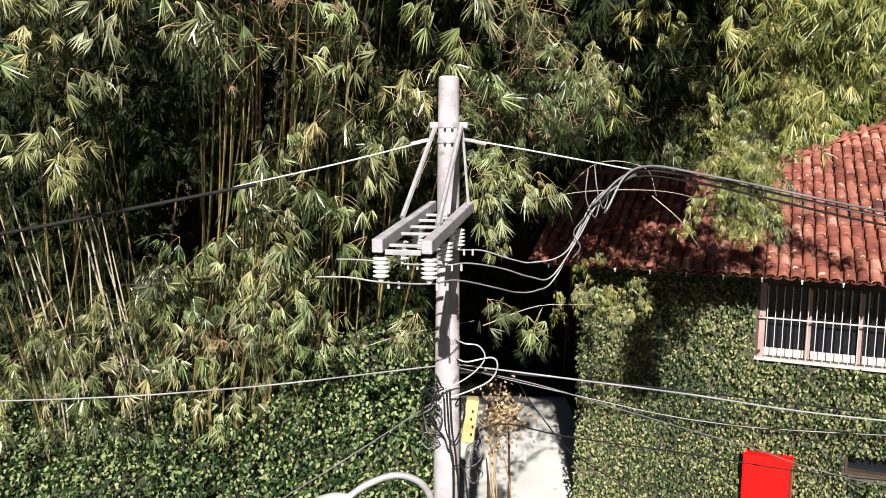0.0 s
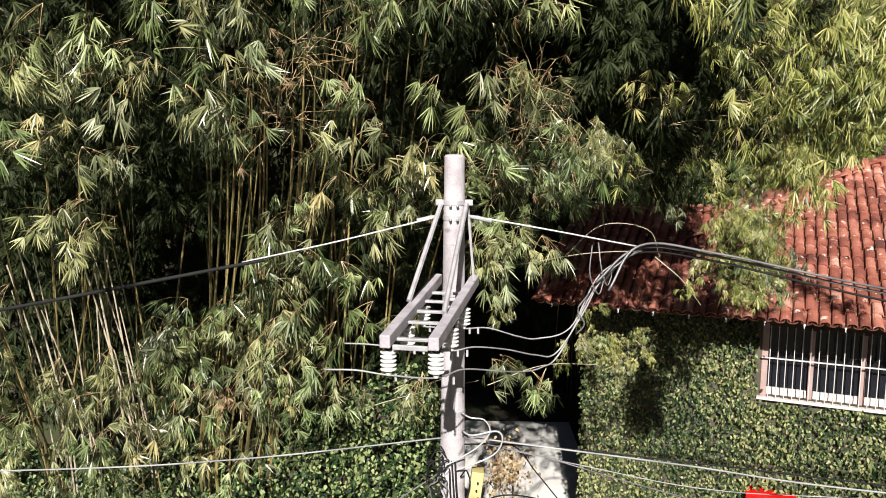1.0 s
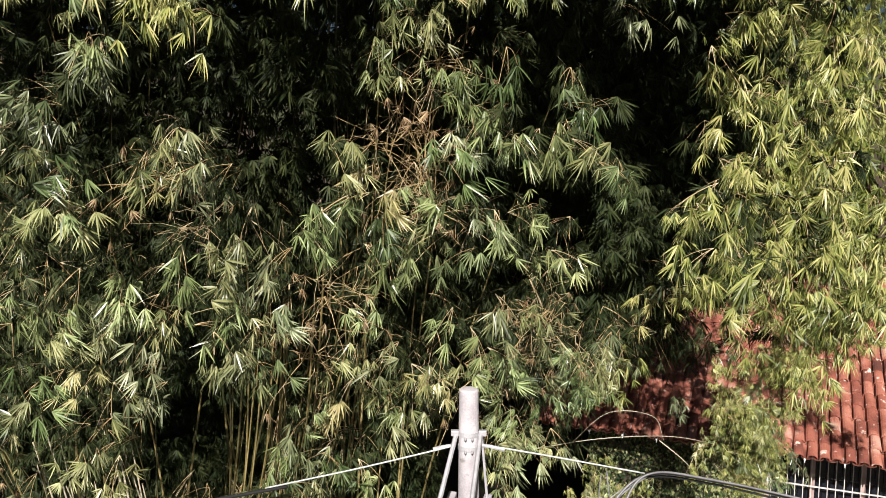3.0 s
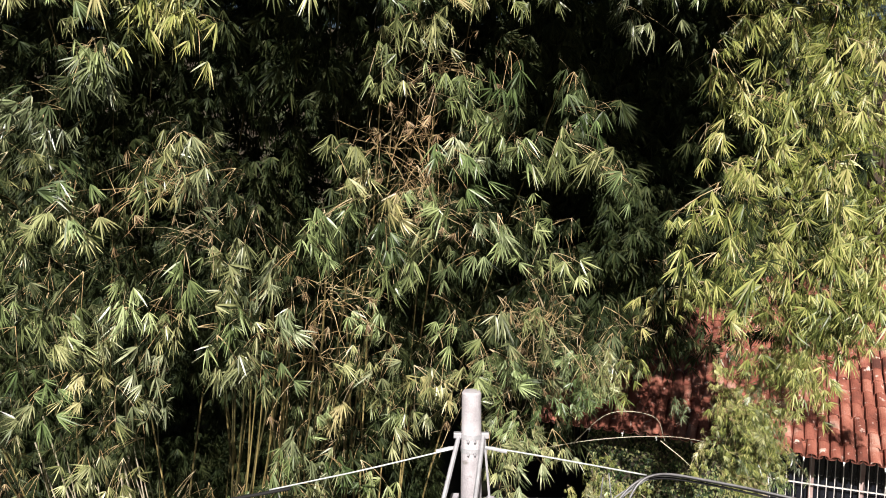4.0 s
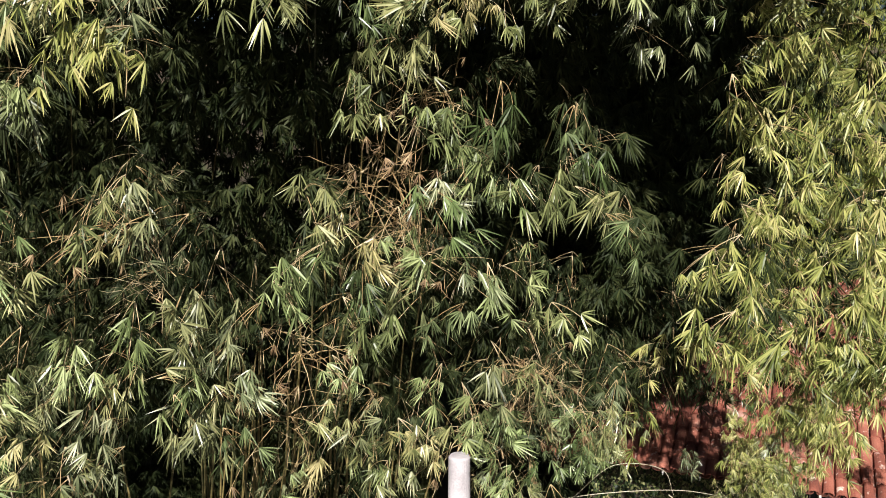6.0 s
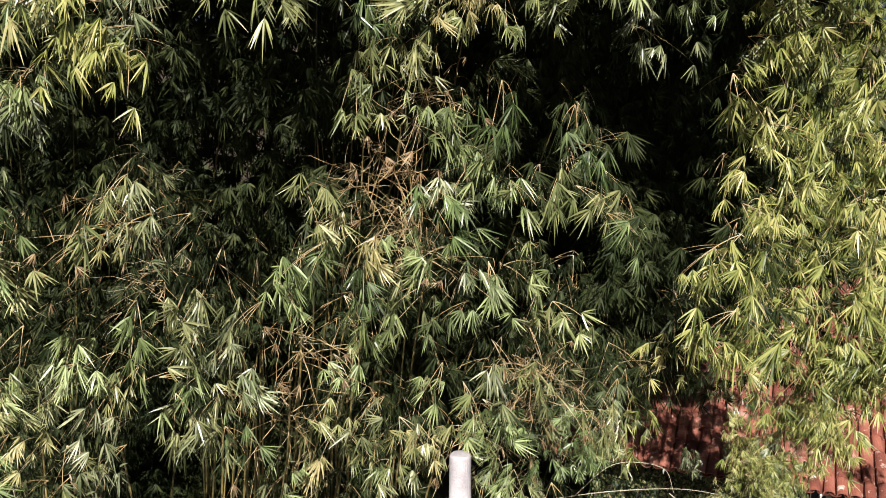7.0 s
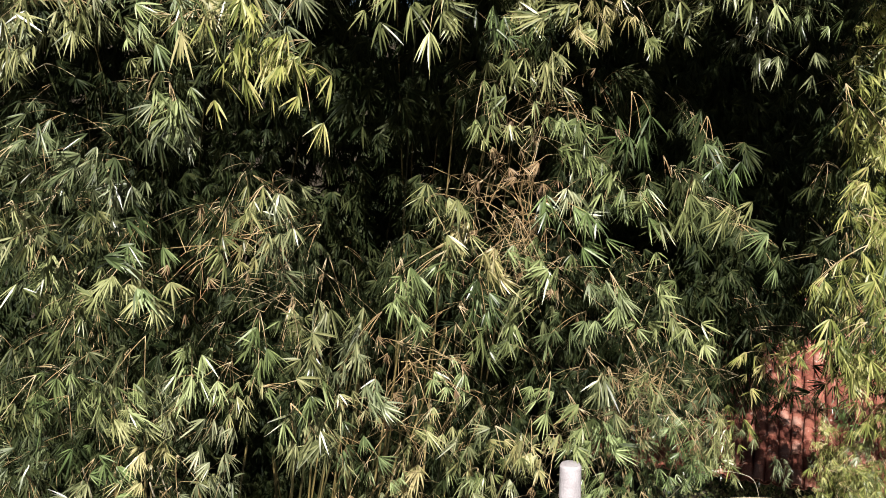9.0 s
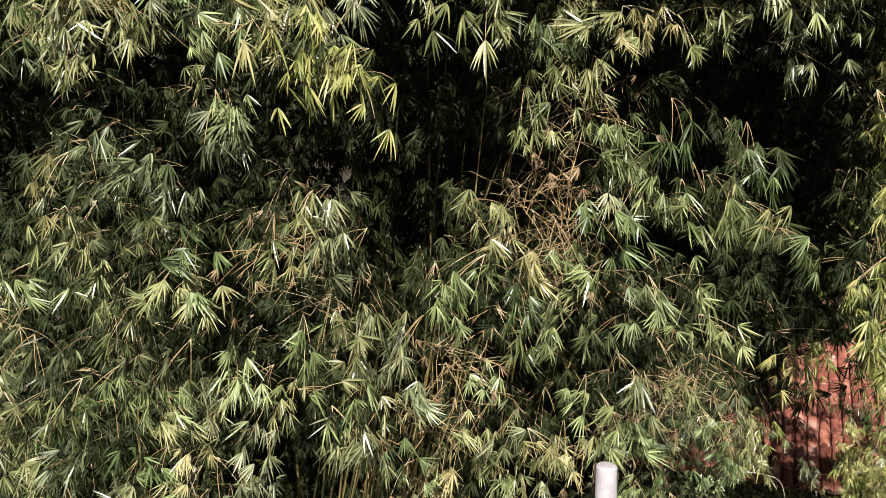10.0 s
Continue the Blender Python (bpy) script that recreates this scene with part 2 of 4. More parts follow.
def strip_tube(points, r0, r1):
    """A thin three-sided twig as arrays."""
    V, T, n = [], [], len(points)
    for i, p in enumerate(points):
        r = r0 + (r1 - r0) * i / (n - 1)
        V += [np.array(p) + r * np.array((math.cos(k * 2.094), math.sin(k * 2.094) * 0.6, math.sin(k * 2.094) * 0.8)) for k in range(3)]
    for i in range(n - 1):
        for k in range(3):
            a, b, c, d = 3 * i + k, 3 * i + (k + 1) % 3, 3 * i + 3 + (k + 1) % 3, 3 * i + 3 + k
            T += [(a, b, c), (a, c, d)]
    return np.array(V), np.array(T)


def spray_mesh(name, leaf, fans, reach):
    """A drooping bamboo branch end: twigs that arch forward and down, each with fans of leaves."""
    V, T, M, base = [], [], [], 0

    def put(v, t, m):
        nonlocal base
        V.append(v), T.append(t + base), M.append(np.full(len(t), m))
        base += len(v)
    twigs = max(3, fans // 5)
    for k in range(twigs):
        end = np.array([rng.normal(0, 0.5) * reach, -reach * rng.uniform(0.1, 0.9), reach * rng.uniform(-0.75, 0.55)])
        start = np.array([0.0, reach * 0.9, reach * 0.5])
        mid = (start + end) / 2 + np.array([0, 0, reach * 0.25])
        line = [start * (1 - t) ** 2 + 2 * mid * t * (1 - t) + end * t * t for t in np.linspace(0, 1, 6)]
        put(*strip_tube(line, 0.0045, 0.0018), 1)
        for j in range(max(2, round(fans / twigs))):
            t = 1 - 0.62 * j / max(2, round(fans / twigs)) * rng.uniform(0.7, 1.2)
            p = start * (1 - t) ** 2 + 2 * mid * t * (1 - t) + end * t * t + rng.normal(0, 0.07, 3) * (j > 0)
            v, tt = scatter_fans([p], [rng.uniform(0.7, 1.2)])
            put(v, tt, 0)
    V, T, M = np.concatenate(V), np.concatenate(T), np.concatenate(M)
    ob = bulk(name, V, T, [leaf, TWIG], mat_index=M)
    me = ob.data
    bpy.data.objects.remove(ob)
    return me


def twig_mesh(name):
    """Forking bare twigs with a few withered leaves."""
    V, T, M, base = [], [], [], 0
    for k in range(16):
        start = np.array([rng.normal(0, 0.08), 0.3, rng.normal(0, 0.08)])
        d = np.array([rng.normal(0, 0.6), -rng.uniform(0.2, 0.7), rng.normal(0.1, 0.55)])
        d = d / np.linalg.norm(d) * rng.uniform(0.35, 0.75)
        line = [start + d * t + np.array([0, 0, -0.12 * t * t]) + rng.normal(0, 0.008, 3) for t in np.linspace(0, 1, 6)]
        pieces = [(*strip_tube(line, 0.006, 0.002), 1)]
        for j in range(3):
            q = line[int(rng.integers(1, 6))]
            e = q + rng.normal(0, 0.11, 3) + np.array([0, -0.05, 0])
            pieces.append((*strip_tube([q, (q + e) / 2 + rng.normal(0, 0.01, 3), e], 0.0035, 0.0015), 1))
        if k % 2:
            pieces.append((*scatter_fans([line[-1]], [0.7]), 0))
        for v, t, m in pieces:
            V.append(v), T.append(t + base), M.append(np.full(len(t), m))
            base += len(v)
    ob = bulk(name, np.concatenate(V), np.concatenate(T), [DRY_LEAF, TWIG], mat_index=np.concatenate(M))
    me = ob.data
    bpy.data.objects.remove(ob)
    return me


# ---- ground ----
def ground_height(x, y):
    # slopes added behind the yard and bamboo to close off the sky
    hill = max(0.0, y - 24.0) * 0.75
    left = max(0.0, y - 10.0) * 0.5 * min(1.0, max(0.0, (-0.5 - x) / 2.0))
    return min(16.0, max(hill, left)) + (0.12 * noise.noise(Vector((x * 0.4, y * 0.4, 0))) if y > 22 or x < -0.5 else -0.01)


axis_x = [-2000, -600, -200, -80, *range(-40, 41, 1), 80, 200, 600, 2000]
axis_y = [-2000, -600, -200, -80, *range(-30, 61, 1), 100, 200, 600, 2000]
gv = [(x, y, ground_height(x, y)) for y in axis_y for x in axis_x]
w = len(axis_x)
gt = []
for j in range(len(axis_y) - 1):
    for i in range(w - 1):
        a = j * w + i
        gt += [(a, a + 1, a + w + 1), (a, a + w + 1, a + w)]
ground = bulk("ground", gv, gt, [SOIL])
tagged(ground, "bare soil with leaf litter, darkened to stand for deep shade", "ground", kind="structure")
bm = box(bmesh.new(), (2.9, 12.0, 0.06), pose(1.62, 15.0, 0.0), 0.01)
tagged(part("pavement", bm, YARD), "pale stained concrete driveway beside the house", "pavement", kind="structure")

# ---- house ----
HOUSE = pose(5.118, 12.931, 0, 0, 0, -21)       # u along the front wall, v into the house
house = thing("house", HOUSE, "creeper-clad house with a hipped clay tile roof", "house")
L, R_, EAVE, SLOPE = -2.94, 7.0, 5.03, 22.5
tan_s = math.tan(radians(SLOPE))


def wall_with_holes(u0, u1, z0, z1, holes, thick=0.22):
    """A wall in the plane v = 0 with openings through it."""
    bm = bmesh.new()
    us = sorted({u0, u1, *[h[0] for h in holes], *[h[1] for h in holes]})
    zs = sorted({z0, z1, *[h[2] for h in holes], *[h[3] for h in holes]})
    for a, b in zip(us, us[1:]):
        for c, d in zip(zs, zs[1:]):
            if not any(h[0] <= a and b <= h[1] and h[2] <= c and d <= h[3] for h in holes):
                box(bm, (b - a, thick, d - c), pose((a + b) / 2, thick / 2, (c + d) / 2))
    bmesh.ops.remove_doubles(bm, verts=bm.verts, dist=1e-4)
    return bm


WIN = (0.03, 3.85, 3.5, 4.75)
LOW = (1.47, 2.5, 1.68, 2.04)
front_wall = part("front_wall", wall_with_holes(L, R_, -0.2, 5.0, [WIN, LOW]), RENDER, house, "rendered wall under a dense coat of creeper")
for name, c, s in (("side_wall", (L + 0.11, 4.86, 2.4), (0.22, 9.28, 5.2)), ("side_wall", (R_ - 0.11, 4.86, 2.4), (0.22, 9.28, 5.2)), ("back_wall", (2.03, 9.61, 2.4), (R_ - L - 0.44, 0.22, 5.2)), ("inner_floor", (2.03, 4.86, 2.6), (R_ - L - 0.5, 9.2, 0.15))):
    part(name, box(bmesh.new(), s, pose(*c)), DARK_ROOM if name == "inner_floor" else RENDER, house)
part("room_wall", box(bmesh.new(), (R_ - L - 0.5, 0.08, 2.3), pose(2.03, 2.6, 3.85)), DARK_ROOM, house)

# eaves: boarding and rafters
OV = 1.03
u0, u1, v0, v1 = L - 0.68, R_ + 0.7, -OV, 9.7 + OV
half = (v1 - v0) / 2
ridge_z = EAVE + half * tan_s


def roof_point(u, v, lift=0.0):
    d = min(u - u0, u1 - u, v - v0, v1 - v)
    return Vector((u, v, EAVE + d * tan_s + lift))


bm = bmesh.new()
corners = [(u0, v0), (u1, v0), (u1, v1), (u0, v1)]
ra, rb = (u0 + half, v0 + half), (u1 - half, v0 + half)
INSET = 0.16
inner = [(u0 + INSET, v0 + INSET), (u1 - INSET, v0 + INSET), (u1 - INSET, v1 - INSET), (u0 + INSET, v1 - INSET)]
lo = [bm.verts.new(roof_point(*c, -0.09)) for c in inner]
la, lb = bm.verts.new(roof_point(*ra, -0.09)), bm.verts.new(roof_point(*rb, -0.09))
up = [bm.verts.new(roof_point(*c, -0.03)) for c in inner]
ua, ub = bm.verts.new(roof_point(*ra, -0.03)), bm.verts.new(roof_point(*rb, -0.03))
for q, a, b in ((lo, la, lb), (up, ua, ub)):
    bm.faces.new((q[0], q[1], b, a)), bm.faces.new((q[2], q[3], a, b)), bm.faces.new((q[1], q[2], b)), bm.faces.new((q[3], q[0], a))
for i in range(4):
    bm.faces.new((lo[i], lo[(i + 1) % 4], up[(i + 1) % 4], up[i]))
bmesh.ops.recalc_face_normals(bm, faces=bm.faces)
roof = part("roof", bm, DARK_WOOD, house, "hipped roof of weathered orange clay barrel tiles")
WING, WING_U = 3.2, 3.3     # a lower gabled wing, half its depth and its length
bm = bmesh.new()
ends = []
for u in (u0 + 0.1, u0 + WING_U):
    ends.append([bm.verts.new((u, v0 + v, EAVE + z - 0.06)) for v, z in ((0.16, 0.16 * tan_s), (WING, WING * tan_s), (2 * WING - 0.1, 0.1 * tan_s))])
bm.faces.new(ends[0]), bm.faces.new(ends[1][::-1])
for i in range(3):
    bm.faces.new((ends[0][i], ends[1][i], ends[1][(i + 1) % 3], ends[0][(i + 1) % 3]))
bmesh.ops.recalc_face_normals(bm, faces=bm.faces)
part("wing_gable", bm, DARK_WOOD, house, "dark boarded gable of the lower wing")
for k in range(18):
    u = u0 + 0.3 + k * 0.56
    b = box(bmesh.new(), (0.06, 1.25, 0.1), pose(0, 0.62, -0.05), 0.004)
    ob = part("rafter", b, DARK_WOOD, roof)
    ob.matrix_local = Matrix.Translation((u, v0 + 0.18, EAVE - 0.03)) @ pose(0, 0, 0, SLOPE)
    clip = box(bmesh.new(), (0.028, 0.016, 0.03), pose(0, -0.07, -0.032), 0.003)
    box(clip, (0.014, 0.27, 0.01), pose(0, 0.06, -0.03, SLOPE))
    e = part("eave_clip", clip, CLIP_WHITE, roof, "small white clip under the eave tiles")
    e.matrix_local = Matrix.Translation((u, v0, EAVE))

# window with bars
window = thing("window_1", HOUSE, "barred white-framed window with dark panes", "window", kind="structure")
wu0, wu1, wz0, wz1 = WIN
part("window_sill", box(bmesh.new(), (wu1 - wu0 + 0.1, 0.13, 0.045), pose((wu0 + wu1) / 2, -0.04, wz0 - 0.0225), 0.008), WHITE_PAINT, window)
for u in (wu0 + 0.05, wu1 - 0.05):
    part("window_frame", box(bmesh.new(), (0.1, 0.2, wz1 - wz0), pose(u, 0.09, (wz0 + wz1) / 2), 0.006), PINK_PAINT, window)
# top rail's dark colour stands in for the eave's shadow
part("window_frame", box(bmesh.new(), (wu1 - wu0 - 0.2, 0.2, 0.07), pose((wu0 + wu1) / 2, 0.09, wz1 - 0.035), 0.006), DARK_WOOD, window)
for k in range(1, 5):
    u = wu0 + k * (wu1 - wu0) / 5
    part("mullion", box(bmesh.new(), (0.075, 0.1, wz1 - wz0 - 0.07), pose(u, 0.12, (wz0 + wz1 - 0.07) / 2), 0.006), PINK_PAINT, window)
for k in range(5):
    a, b = wu0 + k * (wu1 - wu0) / 5 + 0.05, wu0 + (k + 1) * (wu1 - wu0) / 5 - 0.05
    part("bottom_rail", box(bmesh.new(), (b - a, 0.05, 0.13), pose((a + b) / 2, 0.14, wz0 + 0.065), 0.005), WHITE_PAINT, window)
    p = part("pane", box(bmesh.new(), (b - a, 0.006, wz1 - wz0 - 0.2), pose((a + b) / 2, 0.15, (wz0 + wz1) / 2 + 0.03)), GLASS, window, "dark glass pane")
    p.visible_shadow = False
n_bars = round((wu1 - wu0) / 0.122)
bar = None
for k in range(1, n_bars):
    u = wu0 + k * (wu1 - wu0) / n_bars
    if bar is None:
        bar = part("bar", lathe(bmesh.new(), [(0.0075, wz0 - 0.02), (0.0075, wz1 - 0.02)], Matrix.Translation((0, -0.07, 0)), 8), WHITE_PAINT, window, "white iron window bar")
        one = bar
    else:
        one = new("bar", bar.data)
        one.parent = window
        tagged(one, "white iron window bar")
    one.location.x = u
for z in (wz0 + 0.68,):
    part("cross_bar", box(bmesh.new(), (wu1 - wu0, 0.02, 0.02), pose((wu0 + wu1) / 2, -0.07, z)), WHITE_PAINT, window)
for z in (wz0 + 0.1, wz0 + 0.68):
    part("bar_bracket", box(bmesh.new(), (0.03, 0.09, 0.03), pose(wu0 + 0.03, -0.035, z)), DARK_WOOD, window)
for k, (u, wd) in enumerate(((0.25, 0.3), (0.62, 0.14), (1.15, 0.16), (2.3, 0.3))):
    bm = bmesh.new()
    line = [(u + wd * (i / 12 - 0.5), 0.5 + 0.03 * math.sin(i * 1.7 + k)) for i in range(13)]
    vs = [(bm.verts.new((a, b, wz0 + 0.65)), bm.verts.new((a, b, wz1 + 0.1))) for a, b in line]
    for a, b in zip(vs, vs[1:]):
        bm.faces.new((a[0], b[0], b[1], a[1]))
    bmesh.ops.solidify(bm, geom=bm.faces[:], thickness=0.006)
    part("curtain", bm, CURTAIN, window, "short faded curtain behind the glass", smooth=True)
low = thing("window_2", HOUSE, "small dark vent window in the creeper wall", "window", kind="structure")
lu0, lu1, lz0, lz1 = LOW
for c, s in ((((lu0 + lu1) / 2, 0.08, lz1 - 0.02), (lu1 - lu0, 0.2, 0.04)), (((lu0 + lu1) / 2, 0.08, lz0 + 0.02), (lu1 - lu0, 0.2, 0.04)), ((lu0 + 0.02, 0.08, (lz0 + lz1) / 2), (0.04, 0.2, lz1 - lz0 - 0.08)), ((lu1 - 0.02, 0.08, (lz0 + lz1) / 2), (0.04, 0.2, lz1 - lz0 - 0.08))):
    part("window_frame", box(bmesh.new(), s, pose(*c), 0.004), DARK_WOOD, low)
part("pane", box(bmesh.new(), (lu1 - lu0 - 0.08, 0.006, lz1 - lz0 - 0.08), pose((lu0 + lu1) / 2, 0.13, (lz0 + lz1) / 2)), GLASS, low)

# red cabinet on the wall
cab = thing("wall_cabinet", HOUSE, "bright red metal cabinet on the creeper wall", "cabinet")
part("body", box(bmesh.new(), (0.78, 0.3, 1.25), pose(0.3, -0.15, 1.22), 0.01), RED_PAINT, cab)
part("door", box(bmesh.new(), (0.72, 0.02, 1.17), pose(0.29, -0.31, 1.22), 0.006), RED_PAINT, cab)
part("hood", box(bmesh.new(), (0.79, 0.31, 0.02), pose(0.3, -0.155, 1.857), 0.005), RED_PAINT, cab)
part("edge_strip", box(bmesh.new(), (0.03, 0.03, 1.15), pose(0.665, -0.318, 1.22), 0.003), DARK_WOOD, cab, "dark strip along the right edge")

# ---- creeper on the wall and on the bank ----
LEAF6 = np.array([(0, 0, 0), (-0.36, 0.04, -0.2), (0.36, 0.04, -0.2), (-0.27, 0.0, -0.62), (0.27, 0.0, -0.62), (0, -0.1, -1.15)])
LEAF6_T = np.array([(0, 1, 2), (1, 3, 4), (1, 4, 2), (3, 5, 4)])


def scatter_leaves(places, normals_yaw, size, pitch=0.5):
    V = np.empty((len(places), 6, 3))
    for i, (p, y) in enumerate(zip(places, normals_yaw)):
        s = size * rng.uniform(0.6, 1.3)
        R = turn(y + rng.normal(0, 0.6), -rng.uniform(-0.2, 0.35 + pitch), rng.normal(0, 0.8))
        V[i] = LEAF6 @ R.T * s + p
    T = (LEAF6_T[None] + 6 * np.arange(len(places))[:, None, None]).reshape(-1, 3)
    return V.reshape(-1, 3), T


ivy_places = []
while len(ivy_places) < 26000:
    u, z = rng.uniform(L - 0.06, 3.9), rng.uniform(0.0, 4.95)
    if (WIN[0] - 0.06 < u < WIN[1] + 0.1 and WIN[2] - 0.05 < z) or (LOW[0] - 0.02 < u < LOW[1] and LOW[2] - 0.02 < z < LOW[3]) or (-0.09 < u < 0.69 and 0.6 < z < 1.84):
        continue
    bumpy = 0.1 + 0.11 * noise.noise(Vector((u * 2.2, z * 2.2, 3))) + 0.1 * noise.noise(Vector((u * 7, z * 7, 1)))
    ivy_places.append((u, -max(0.01, bumpy + rng.uniform(-0.03, 0.05)), z))
v, t = scatter_leaves(np.array(ivy_places), np.zeros(len(ivy_places)), 0.055)
ivy = bulk("wall_creeper", v, t, [IVY_LEAF])
ivy.matrix_world = HOUSE
tagged(ivy, "dense small-leaved green creeper covering the house wall", "creeper", kind="stuff")


def bank_y(x, z):
    """The front of the overgrown bank left of the pole."""
    return 7.55 + 0.16 * z + 0.45 * noise.noise(Vector((x * 0.9, z * 0.9, 5))) + 0.34 * noise.noise(Vector((x * 2.6, z * 2.6, 9))) + 0.14 * noise.noise(Vector((x * 6.5, z * 6.5, 1)))


def bank_top(x):
    return 3.6 + 1.2 / (1 + math.exp(-2.2 * (x + 1.7))) - 0.9 * max(0.0, x + 0.45) + 0.18 * noise.noise(Vector((x * 1.3, 0, 2)))


xs, zs = np.linspace(-7.5, 0.0, 60), np.linspace(0, 1, 26)
cv = [(x, bank_y(x, bank_top(x) * f) + 0.25 + 1.2 * f ** 4, bank_top(x) * f) for f in zs for x in xs]
ct = []
for j in range(25):
    for i in range(59):
        a = j * 60 + i
        ct += [(a, a + 1, a + 61), (a, a + 61, a + 60)]
bank = thing("creeper_bank", Matrix(), "bank overgrown with dense broad-leaved green creeper", "creeper", kind="stuff")
bulk("earth", cv, ct, [SOIL], bank)
places = []
for _ in range(52000):
    x = rng.uniform(-6.8, -0.02)
    f = rng.uniform(0.2, 1.05)
    z = bank_top(x) * f
    places.append((x, bank_y(x, z) + 1.2 * max(0, f - 0.05) ** 4 - 0.42 * rng.beta(1.2, 1.2) * (1 + noise.noise(Vector((x * 5, z * 5, 3)))) + 0.06, z))
v, t = scatter_leaves(np.array(places), np.zeros(len(places)), 0.05, 1.1)
bulk("leaves", v, t, [CREEPER_LEAF], bank)

vine = thing("dry_vine", pose(0.62, 8.9, 0), "withered brown vine standing beside the driveway", "vine")
for k in range(6):
    q = [(rng.normal(0, 0.06), rng.normal(0, 0.05), 0), (rng.normal(0, 0.1), rng.normal(0, 0.05), 2.0), (rng.normal(0, 0.12), rng.normal(0, 0.08), 3.4), (rng.normal(0, 0.2), rng.normal(0, 0.1), 4.1 + rng.normal(0, 0.15))]
    part("stem", tube(bmesh.new(), smooth_line(q, 5), lambda f: 0.012 * (1 - 0.7 * f), 5), TWIG, vine)
# dark trunks added where shadow strokes cross the pale driveway
for x, h in ((0.11, 4.0), (-0.14, 3.3)):
    q = [(x + 0.05, 0.1, 0), (x - 0.02, 0.08, 1.6), (x + 0.03, 0.05, 2.8), (x, 0.0, h)]
    part("trunk", tube(bmesh.new(), smooth_line(q, 5), lambda f: 0.045 * (1 - 0.85 * f), 8), DARK_WOOD, vine, "dark brown trunk standing in for a shadow stroke on the driveway")
pl = np.stack([rng.normal(0.02, 0.13, 480), rng.normal(0, 0.1, 480), rng.normal(3.85, 0.17, 480)], 1)
v, t = scatter_leaves(pl, np.zeros(len(pl)), 0.042, 0.9)
tagged(bulk("withered_leaves", v, t, [DRY_LEAF], vine), kind="stuff")

# ---- trees behind the yard ----
def scatter_box(count, xa, xb, ya, yb, za, zb):
    return np.stack([rng.uniform(xa, xb, count), rng.uniform(ya, yb, count), za + (zb - za) * rng.uniform(0, 1, count)], 1)


for x, wd, h in ((-1.5, 2.6, 10.0), (2.0, 2.6, 11.0), (5.5, 2.8, 14.0), (9.0, 3.0, 18.0), (12.8, 3.0, 18.5), (16.6, 3.0, 18.0)):
    z0 = ground_height(x, 24.5) - 0.2
    tree = thing("tree", pose(x, 24.5, z0), "dense green tree behind the yard and the roof", "tree", "trees behind the house")
    line = smooth_line([(0, 0, 0), (0.15, 0.1, h * 0.35), (-0.1, 0, h * 0.7)], 5)
    part("trunk", tube(bmesh.new(), line, lambda f: 0.2 * (1 - 0.7 * f), 9), DARK_WOOD, tree)
    for k in range(5):
        a = rng.uniform(0, 6.28)
        q = [(0, 0, h * (0.3 + 0.08 * k)), (0.7 * math.cos(a), 0.7 * math.sin(a), h * (0.38 + 0.08 * k)), (1.5 * math.cos(a), 1.5 * math.sin(a), h * (0.45 + 0.09 * k))]
        part("limb", tube(bmesh.new(), smooth_line(q, 4), lambda f: 0.08 * (1 - 0.8 * f), 6), DARK_WOOD, tree)
    pl = []
    while len(pl) < 3600 + 2400 * (h > 12):
        p = rng.normal(0, 1, 3)
        p = p / np.linalg.norm(p) * rng.uniform(0.55, 1.0) ** 0.5
        if noise.noise(Vector(p * 2.3) + Vector((x, 0, 0))) > -0.25:
            pl.append((p[0] * wd, p[1] * 1.7 - 0.4, h * 0.52 + p[2] * h * 0.52))
    v, t = scatter_fans(pl, rng.uniform(0.75, 1.35, len(pl)), pool=BROAD)
    # left crowns get the darkened leaf, standing in for shade behind the yard
    tagged(bulk("crown", v, t, [TREE_LEAF if x > 7 else SHADE_LEAF], tree), kind="stuff")

# ---- utility pole ----
PX, PY, PTOP = 0.045, 6.64, 7.62
pole = thing("utility_pole", pose(PX, PY, 0), "weathered round concrete utility pole with paired crossarms", "pole")


def pole_r(z):
    return 0.087 + (PTOP - z) * 0.0085


part("shaft", lathe(bmesh.new(), [(pole_r(-0.3), -0.3), (pole_r(3), 3.0), (pole_r(5), 5.0), (pole_r(PTOP), PTOP - 0.02), (pole_r(PTOP) - 0.012, PTOP - 0.004), (0.03, PTOP)], seg=28), CONCRETE_POLE, pole, smooth=False)
for z, wide in ((7.21, 0.006), (7.08, 0.006), (6.42, 0.006), (5.35, 0.005), (4.9, 0.005), (4.4, 0.005)):
    part("band", lathe(bmesh.new(), [(pole_r(z) + wide, z - 0.02), (pole_r(z) + wide, z + 0.02)], seg=28), GALV, pole, "galvanised steel band")
for sx in (-1, 1):
    part("band_lug", box(bmesh.new(), (0.07, 0.05, 0.05), pose(sx * 0.125, -0.01, 7.21), 0.006), GALV, pole)
for z in (7.19, 7.07):
    for dx in (-0.03, 0.03):
        part("bolt", lathe(bmesh.new(), [(0.012, 0), (0.012, 0.03), (0.007, 0.045)], pose(dx, -pole_r(z) - 0.006, z, 90), 8), GALV, pole)

ARM_A, ARM_B = Vector((-0.384, 5.1, 6.395)), Vector((-0.105, 6.86, 6.5))
arm_dir = (ARM_B - ARM_A).normalized()
side = Vector((arm_dir.y, -arm_dir.x, 0)).normalized()
yaw = math.degrees(math.atan2(-arm_dir.x, arm_dir.y))
arm_len = (ARM_B - ARM_A).length
off = Vector((PX, PY, 0))


